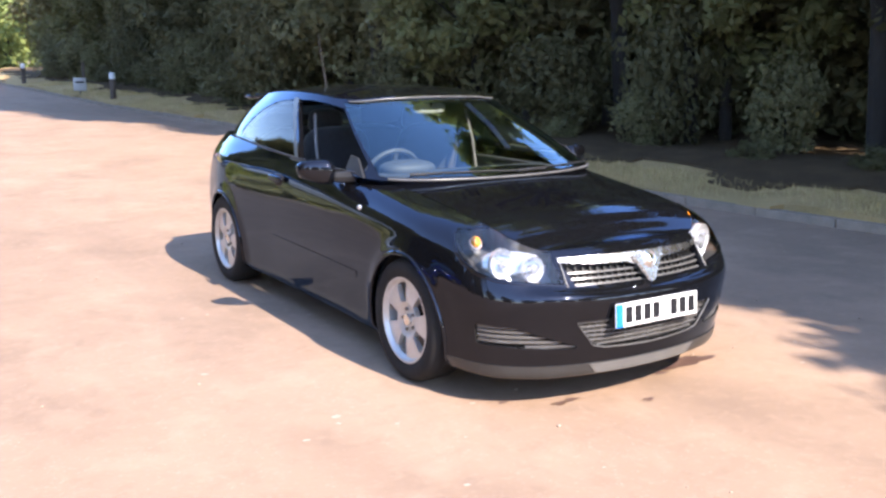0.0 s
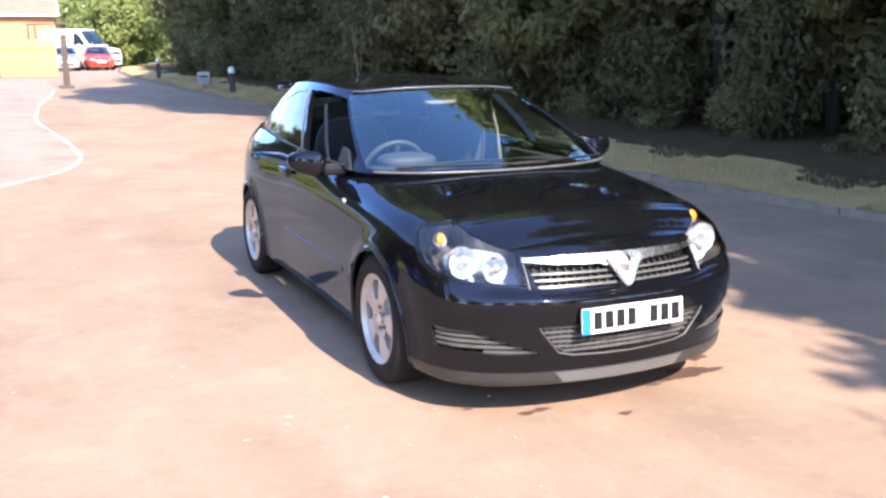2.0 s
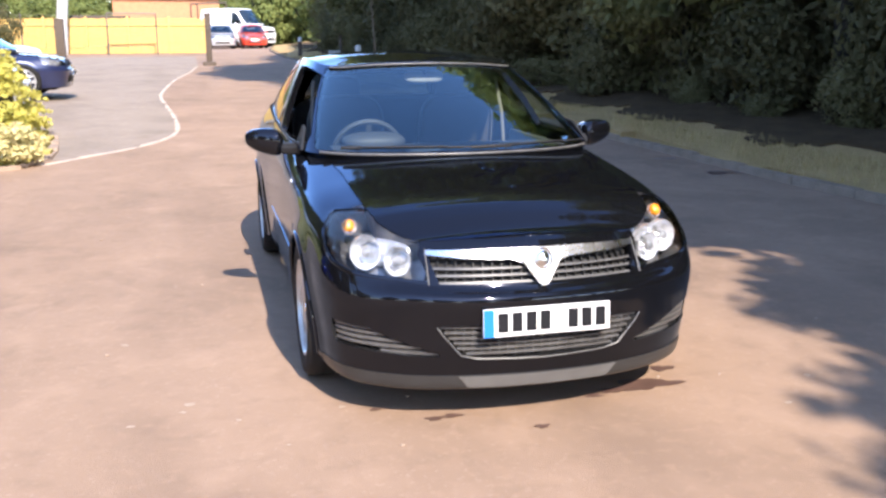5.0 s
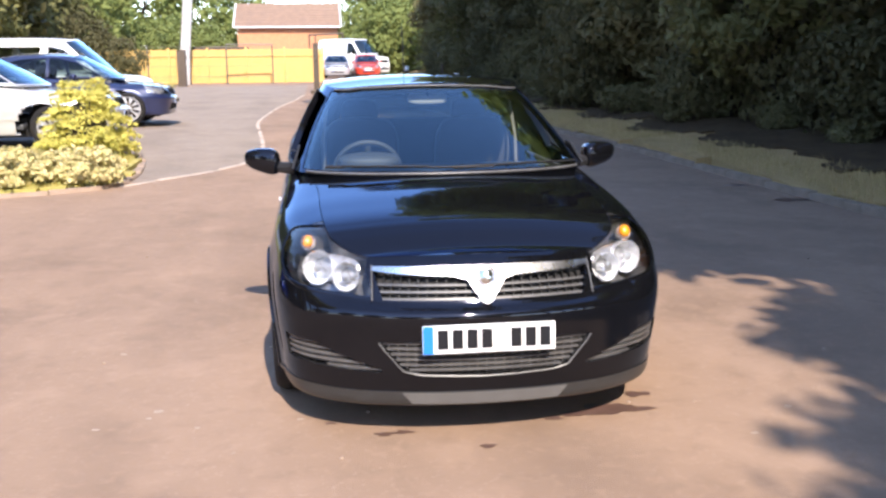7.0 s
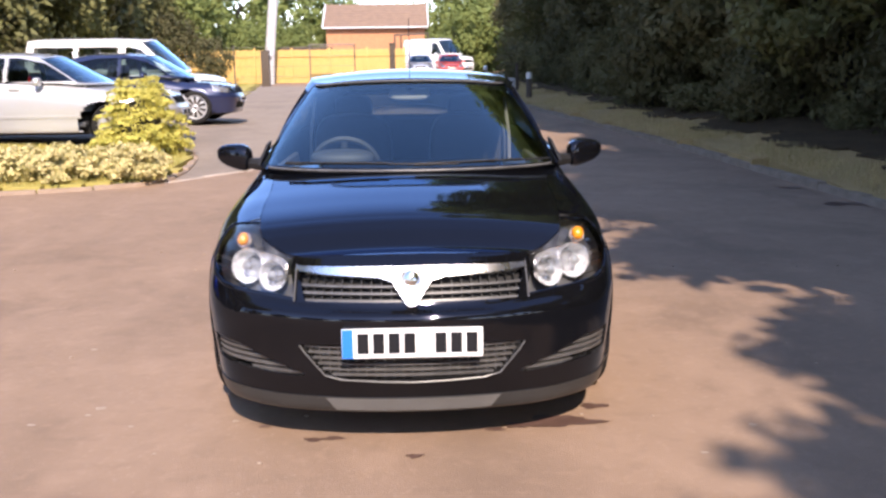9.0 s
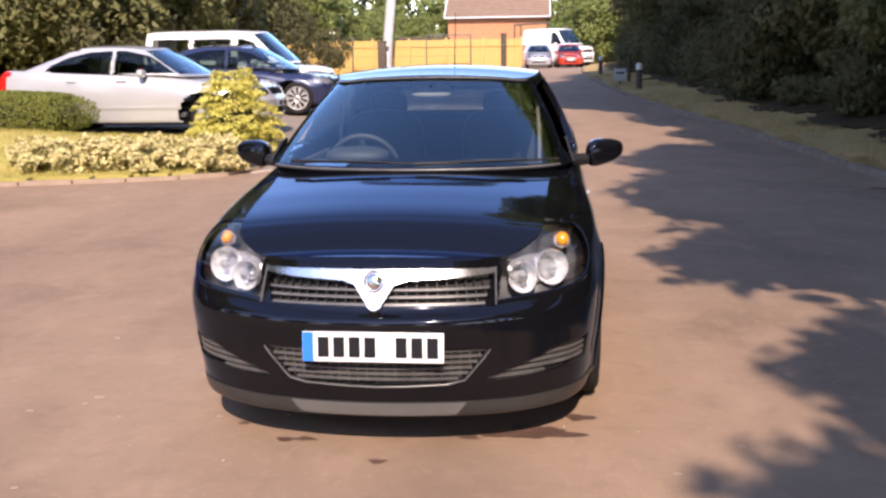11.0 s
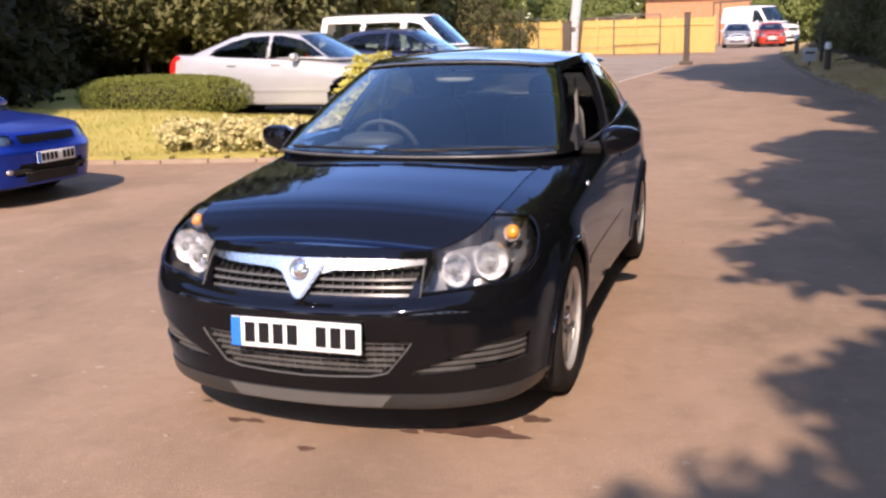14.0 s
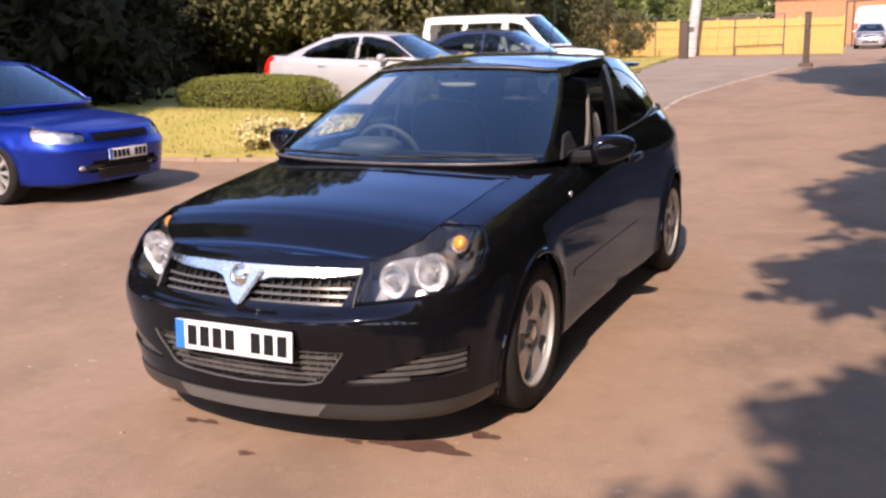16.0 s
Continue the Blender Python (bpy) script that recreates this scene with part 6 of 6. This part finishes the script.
    part("rear_bench", moved(oval(half - .25, .1, .36, .4), pose(0, base[5][1] + 1.35, .8, 15, 0, 0)), SEAT_CLOTH, car)
    for x in (-half + .12, half - .12):
        for y in axles:
            wheel(car, x, y, tyre, tyre, .21, rim, holes=spokes[0], spoke=spokes[1], inner=.3, bolts=False)
            well = lathe([(tyre + .045, -.02), (tyre + .05, -.30)], 30)
            keepf = [q for q in well[1] if min(well[0][i][2] for i in q) > -.16]
            part("arch_liner", moved((well[0], keepf), pose(x * 1.09, y, tyre, 0, 0, 0 if x > 0 else 180)), DARK_VOID, car)
    part("underbody", block((-half + .26, front + .25, .16), (half - .26, rear - .25, .46), .04), DARK_VOID, car)
    part("engine_bay", block((-half + .28, front + .25, .46), (half - .28, base[0][1] + .1, nz - .08), .05), DARK_VOID, car)
    if fog:
        part("lower_opening", sh.bar(np.linspace(-.36, .36, 40), sill + .03, sill + .135, .003, .02), DARK_VOID, car)
    if plate:
        number_plate(car, pose(0, front - .012, sill + .27, 0, 0, 0))
    return car


def saloon_rings(sy, fy, ry, w, roof, belt, tail_y):
    """Base and roof rings of a four-door car: screen foot sy, roof front fy, roof rear ry."""
    base = [(0, sy - .12, belt - .03), (.5 * w, sy - .07, belt - .03), (.82 * w, sy + .05, belt - .025), (.92 * w, sy + .22, belt - .02), (.925 * w, sy + .6, belt - .01), (.925 * w, sy + 1.05, belt), (.92 * w, sy + 1.6, belt + .02),
            (.90 * w, sy + 2.0, belt + .03), (.86 * w, tail_y - .25, belt + .04), (.74 * w, tail_y, belt + .05), (.4 * w, tail_y + .08, belt + .05), (0, tail_y + .1, belt + .05)]
    top = [(0, fy - .1, roof - .05), (.34 * w, fy - .07, roof - .055), (.56 * w, fy, roof - .07), (.64 * w, fy + .12, roof - .06), (.67 * w, fy + .35, roof - .045), (.68 * w, fy + .7, roof - .04), (.68 * w, fy + 1.05, roof - .045),
           (.665 * w, ry - .3, roof - .07), (.63 * w, ry - .08, roof - .10), (.54 * w, ry, roof - .125), (.3 * w, ry + .03, roof - .115), (0, ry + .04, roof - .11)]
    return base, top


b, t = saloon_rings(-1.08, -.34, 1.02, .90, 1.40, .955, 1.72)
parked_car("silver_saloon", "silver four-door saloon parked side-on behind the lawn", pose(-6.1, 10.3, float(height(-5.9, 10.1)) + .004, 0, 0, 90) @ Matrix.Diagonal((1, 1.02, 1.03, 1)), SILVER_PAINT, -2.35, 2.24, .90, (-1.42, 1.30), .315, .205,
           (.74, .90, .955, 1.03), b, t, [[(-.92, .965), (-.42, 1.235), (-.05, 1.315), (.12, 1.32), (.12, .965)], [(.17, .965), (.17, 1.32), (.55, 1.30), (.90, 1.225), (1.20, 1.10), (1.27, 1.02), (1.1, .985)]],
           tail=1.02, spokes=(7, .6), doors=((-1.05, .14), (.15, 1.05)))
b, t = saloon_rings(-1.12, -.36, 1.25, .905, 1.43, .965, 1.85)
parked_car("blue_hatchback", "bright blue five-door hatchback standing beside the lawn", pose(-7.31, 2.66, .004, 0, 0, 88), BLUE_PAINT, -2.32, 2.38, .905, (-1.38, 1.37), .325, .225,
           (.735, .90, .965, 1.03), b, t, [[(-.95, .975), (-.45, 1.25), (-.05, 1.335), (.12, 1.345), (.12, .975)], [(.17, .975), (.17, 1.345), (.6, 1.33), (1.0, 1.265), (1.3, 1.12), (1.35, 1.04)]],
           spokes=(10, .45), doors=((-1.02, .14), (.15, 1.05)), fog=True, lamp_z=(.60, .732))
b, t = saloon_rings(-1.08, -.30, 1.2, .90, 1.43, .96, 1.85)
parked_car("navy_saloon", "dark navy car with silver wheels parked in a bay", pose(-5.75, 14.92, float(height(-5.6, 14.9)) + .004, 0, 0, 90), NAVY_PAINT, -2.18, 2.25, .90, (-1.36, 1.36), .33, .235,
           (.735, .90, .96, 1.03), b, t, [[(-.92, .97), (-.40, 1.245), (-.02, 1.335), (.12, 1.34), (.12, .97)], [(.17, .97), (.17, 1.34), (.6, 1.325), (.95, 1.26), (1.25, 1.12), (1.3, 1.04)]],
           spokes=(10, .5), doors=((-1.0, .14), (.15, 1.05)))
vb = [(0, -1.52, 1.10), (.45, -1.46, 1.10), (.76, -1.33, 1.10), (.87, -1.12, 1.10), (.89, -.7, 1.10), (.89, -.1, 1.10), (.89, .6, 1.10), (.89, 1.4, 1.10), (.88, 2.1, 1.10), (.83, 2.34, 1.10), (.45, 2.38, 1.10), (0, 2.385, 1.10)]
vt = [(0, -.66, 1.88), (.38, -.63, 1.875), (.62, -.55, 1.85), (.71, -.40, 1.85), (.75, -.1, 1.86), (.765, .3, 1.87), (.77, .9, 1.87), (.77, 1.5, 1.87), (.76, 2.05, 1.86), (.71, 2.24, 1.85), (.4, 2.29, 1.85), (0, 2.3, 1.85)]
parked_car("white_van", "white passenger van with dark side windows in a bay", pose(-7.15, 19.3, float(height(-7, 19.3)) - .05, 0, 0, 90), WHITE_PAINT, -2.42, 2.38, .95, (-1.58, 1.52), .325, .21,
           (.92, 1.08, 1.10, 1.12), vb, vt, [[(-1.02, 1.13), (-.55, 1.62), (-.28, 1.70), (-.15, 1.70), (-.15, 1.13)], [(.02, 1.16), (.02, 1.70), (1.0, 1.70), (1.0, 1.16)], [(1.12, 1.16), (1.12, 1.70), (2.08, 1.70), (2.08, 1.16)]],
           spokes=(8, .6), doors=((-1.15, -.08),), tail=1.10, lamp_z=(.66, .86), crown=.06, pane=CLEAR_GLASS)
# far end: a tall white van, a small pale car, a red car
parked_car("tall_white_van", "tall white van at the far end of the drive", pose(1.9, 61.5, float(height(1.5, 61.5)), 0, 0, 48) @ Matrix.Diagonal((1.1, 1.1, 1.32, 1)), WHITE_PAINT, -2.42, 2.38, .95, (-1.58, 1.52), .325, .21,
           (.92, 1.08, 1.10, 1.12), vb, vt, [[(-1.02, 1.13), (-.55, 1.62), (-.28, 1.70), (-.15, 1.70), (-.15, 1.13)]], spokes=(8, .6), doors=((-1.15, -.08),), tail=1.10, lamp_z=(.66, .86), far=True)
b, t = saloon_rings(-1.05, -.30, 1.2, .84, 1.45, .95, 1.7)
small = [[(-.9, .96), (-.40, 1.25), (-.02, 1.35), (.12, 1.355), (.12, .96)], [(.17, .96), (.17, 1.355), (.6, 1.34), (.95, 1.27), (1.2, 1.1)]]
parked_car("pale_hatchback", "pale silver hatchback far off by the van", pose(.55, 56.5, float(height(.5, 56)), 0, 0, 1), SILVER_PAINT, -2.0, 1.95, .84, (-1.2, 1.22), .3, .2, (.74, .9, .95, 1.0), b, t, small, doors=((-1.0, .14),), far=True)
parked_car("red_hatchback", "red hatchback far off at the tree line", pose(2.45, 57, float(height(2, 57)), 0, 0, 3), RED_PAINT, -2.0, 1.95, .84, (-1.2, 1.22), .3, .2, (.74, .9, .95, 1.0), b, t, small, doors=((-1.0, .14),), far=True)


# ---------------------------------------------------------------- fence, gate, posts, house
FENCE_WOOD = material("fence_wood", (.60, .40, .13), .8, base2=(.48, .30, .09), scale=3.0, fine=40.0, bump=.004, stretch=(8, 8, .6))
DARK_WOOD = material("dark_wood", (.06, .045, .035), .85, base2=(.10, .075, .055), scale=8.0, fine=60.0, bump=.006, stretch=(4, 4, .5))
METAL_POST = material("dull_metal", (.12, .11, .10), .55, metal=.5, base2=(.18, .16, .14), scale=10.0)
PALE_POST = material("pale_column", (.55, .54, .53), .5, base2=(.42, .41, .4), scale=4.0, fine=40.0)
BRICK = material("red_brick", (.50, .23, .11), .85, base2=(.40, .175, .085), scale=3.0, fine=25.0, bump=.004)
ROOF_TILE = material("roof_tile", (.24, .15, .095), .85, base2=(.17, .11, .075), scale=2.0, fine=20.0, bump=.01)
WHITE_WOOD = material("white_joinery", (.75, .75, .73), .5, base2=(.68, .68, .66), scale=6.0)


def plank_fence():
    a, b = Vector((-.35, 45.0, 0)), Vector((-16.0, 45.6, 0))
    t = thing("plank_fence", "sunlit yellow-brown wooden panel fence", "fence", kind="structure")
    n = 8
    for k in range(n):
        p, q = a.lerp(b, k / n), a.lerp(b, (k + 1) / n)
        z0 = float(height(p.x, p.y))
        turn = math.degrees(math.atan2(q.y - p.y, q.x - p.x))
        m = Matrix.Translation((p.x, p.y, z0)) @ pose(0, 0, 0, 0, 0, turn)
        long = (q - p).length
        part("fence_post", moved(block((-.05, -.05, -.3), (.05, .05, 1.82), .01), m), FENCE_WOOD, t)
        panel = part("fence_panel", moved(block((.05, -.012, .02), (long - .05, .012, .12), .004), m), FENCE_WOOD, t)
        count = 13
        for j in range(count):
            x0 = .06 + (long - .12) * j / count
            part("plank", moved(block((x0, -.014 + .008 * (j % 2), .12), (x0 + (long - .12) / count - .008, .006 + .008 * (j % 2), 1.72 + .012 * math.sin(j * 1.7 + k)), .003, 1), m), FENCE_WOOD, panel)
        part("rail", moved(block((.05, .018, 1.35), (long - .05, .05, 1.43), .004), m), FENCE_WOOD, panel)


def wire_fence():
    t = thing("wire_fence", "thin metal posts with wires before the plank fence", "fence", kind="structure")
    xs = [-14.2, -11.3, -8.9, -5.1, -2.85]
    for x in xs:
        z = float(height(x, 43.4))
        part("metal_post", tube([(x, 43.4, z - .2), (x, 43.4, z + 1.95)], .035, 8), METAL_POST, t)
    for h in (.4, .9, 1.4, 1.85):
        part("wire", tube([(x, 43.4, float(height(x, 43.4)) + h) for x in xs], .008, 5), METAL_POST, t)
    part("top_rail", tube([(-5.1, 43.4, float(height(-5, 43.4)) + 1.95), (-2.85, 43.4, float(height(-3, 43.4)) + 1.93)], .03, 8), METAL_POST, t)


def gate_post():
    t = thing("gate_post", "dark weathered wooden gate post in the asphalt", "post", pose(-.68, 29.5, float(height(-.7, 29.5))))
    part("shaft", block((-.10, -.10, -.3), (.10, .10, 1.72), .025), DARK_WOOD, t)
    part("post_cap", block((-.115, -.115, 1.72), (.115, .115, 1.79), .02), DARK_WOOD, t)
    part("foot", block((-.22, -.2, -.1), (.22, .2, .12), .04), DARK_WOOD, t)
    part("hinge", tube([(.0, -.15, 1.2), (.0, -.15, 1.4)], .02), METAL_POST, t)
    g = thing("garden_arch", "thin brown timber arch beyond the fence", "arch", pose(0, 63.5, float(height(0, 63.5))))
    for x in (-1.15, -.72, 1.2):
        part("upright", tube([(x, 0, -.2), (x, 0, 2.85)], .055, 8), DARK_WOOD, g)
    part("top_bar", tube([(-1.2, 0, 2.85), (1.25, 0, 2.95)], .06, 8), DARK_WOOD, g)
    p = thing("brick_pier", "dark brown square pier before the fence", "post", pose(-6.85, 40.2, float(height(-6.85, 40.2))))
    part("pier", block((-.19, -.19, -.3), (.19, .19, 1.62), .03), DARK_WOOD, p)
    part("coping", block((-.205, -.205, 1.62), (.205, .205, 1.67), .02), DARK_WOOD, p)
    c = thing("pale_column", "thick pale grey column leaning behind the pier", "column", pose(-7.25, 43.9, float(height(-7.25, 43.9))))
    part("shaft", tube([(0, 0, -.3), (.1, 0, 1.6), (.35, 0, 4.0), (.55, 0, 7.0)], [.26, .25, .24, .22], 18), PALE_POST, c)
    part("collar", lathe([(.27, 1.2), (.30, 1.22), (.30, 1.42), (.27, 1.44)], 18, "z"), METAL_POST, c)
    b = thing("barrier_beam", "dark low roof edge behind the fence", "beam", pose(-5.6, 46.6, float(height(-5.6, 46.6))))
    part("beam", block((-1.5, -.1, 1.62), (1.4, .1, 1.86), .03), DARK_WOOD, b)
    for x in (-1.3, 1.2):
        part("beam_post", block((x - .08, -.08, -.2), (x + .08, .08, 1.62), .01), DARK_WOOD, b)


def bollards():
    first = thing("bollard", "dark wooden bollard with a white cap on the verge", "bollard", pose(3.42, 22.4, float(height(3.4, 22.4)) + .08), "verge bollards")
    part("shaft", lathe([(0, -.2), (.085, -.2), (.085, .62), (.075, .64)], 16, "z"), DARK_WOOD, first)
    part("white_cap", lathe([(.088, .62), (.088, .76), (.06, .80), (0, .80)], 16, "z"), WHITE_WOOD, first)
    for x, y in ((3.15, 35.5),):
        copy_thing(first, pose(x, y, float(height(x, y)) + .08))
    p = thing("dark_stake", "slim dark wooden stake in the verge", "post", pose(3.5, 26.4, float(height(3.5, 26.4)) + .08))
    part("stake", tube([(0, 0, -.2), (.01, 0, .5), (0, .01, 1.0)], [.06, .055, .05], 10), DARK_WOOD, p)
    s = thing("small_sign", "small pale grey board on a dark stake in the verge", "sign", pose(3.12, 25.2, float(height(3.1, 25.2)) + .08))
    part("stake", tube([(0, .02, -.2), (0, .02, .55)], .025), DARK_WOOD, s)
    part("board", block((-.19, -.012, .17), (.19, .012, .56), .006), SOFT_GREY, s)
    part("bar", block((-.13, -.016, .40), (.13, -.011, .45)), PLATE_INK, s)


def house():
    h = thing("brick_house", "red brick house with a brown tiled roof beyond the fence", "house", pose(-3.1, 80, 1.2))
    part("wall", block((-4.3, 0, -1.4), (4.3, 7, 3.62)), BRICK, h)
    prof = [(-.45, 3.5), (3.5, 5.62), (7.45, 3.5), (7.3, 3.42), (3.5, 5.45), (-.3, 3.42)]
    part("roof", plate_solid(prof, -4.6, 4.6, 0), ROOF_TILE, h, smooth=False)
    for k in range(9):
        f = (k + .5) / 9
        y, z = -.45 + 3.95 * f, 3.5 + 2.12 * f
        part("tile_course", moved(block((-4.6, -.24, .0), (4.6, .22, .035), .008), Matrix.Translation((0, y, z + .02)) @ pose(0, 0, 0, 28.2, 0, 0)), ROOF_TILE, h)
    part("gutter", tube([(-4.6, -.5, 3.45), (4.6, -.5, 3.45)], .06), WHITE_WOOD, h)
    part("fascia", block((-4.55, -.42, 3.36), (4.55, -.38, 3.5)), WHITE_WOOD, h)
    for x in (-4.6, 4.6):
        part("bargeboard", tube([(x, -.45, 3.5), (x, 3.5, 5.64), (x, 7.45, 3.5)], .07, 6), WHITE_WOOD, h)


plank_fence()
wire_fence()
gate_post()
bollards()
house()
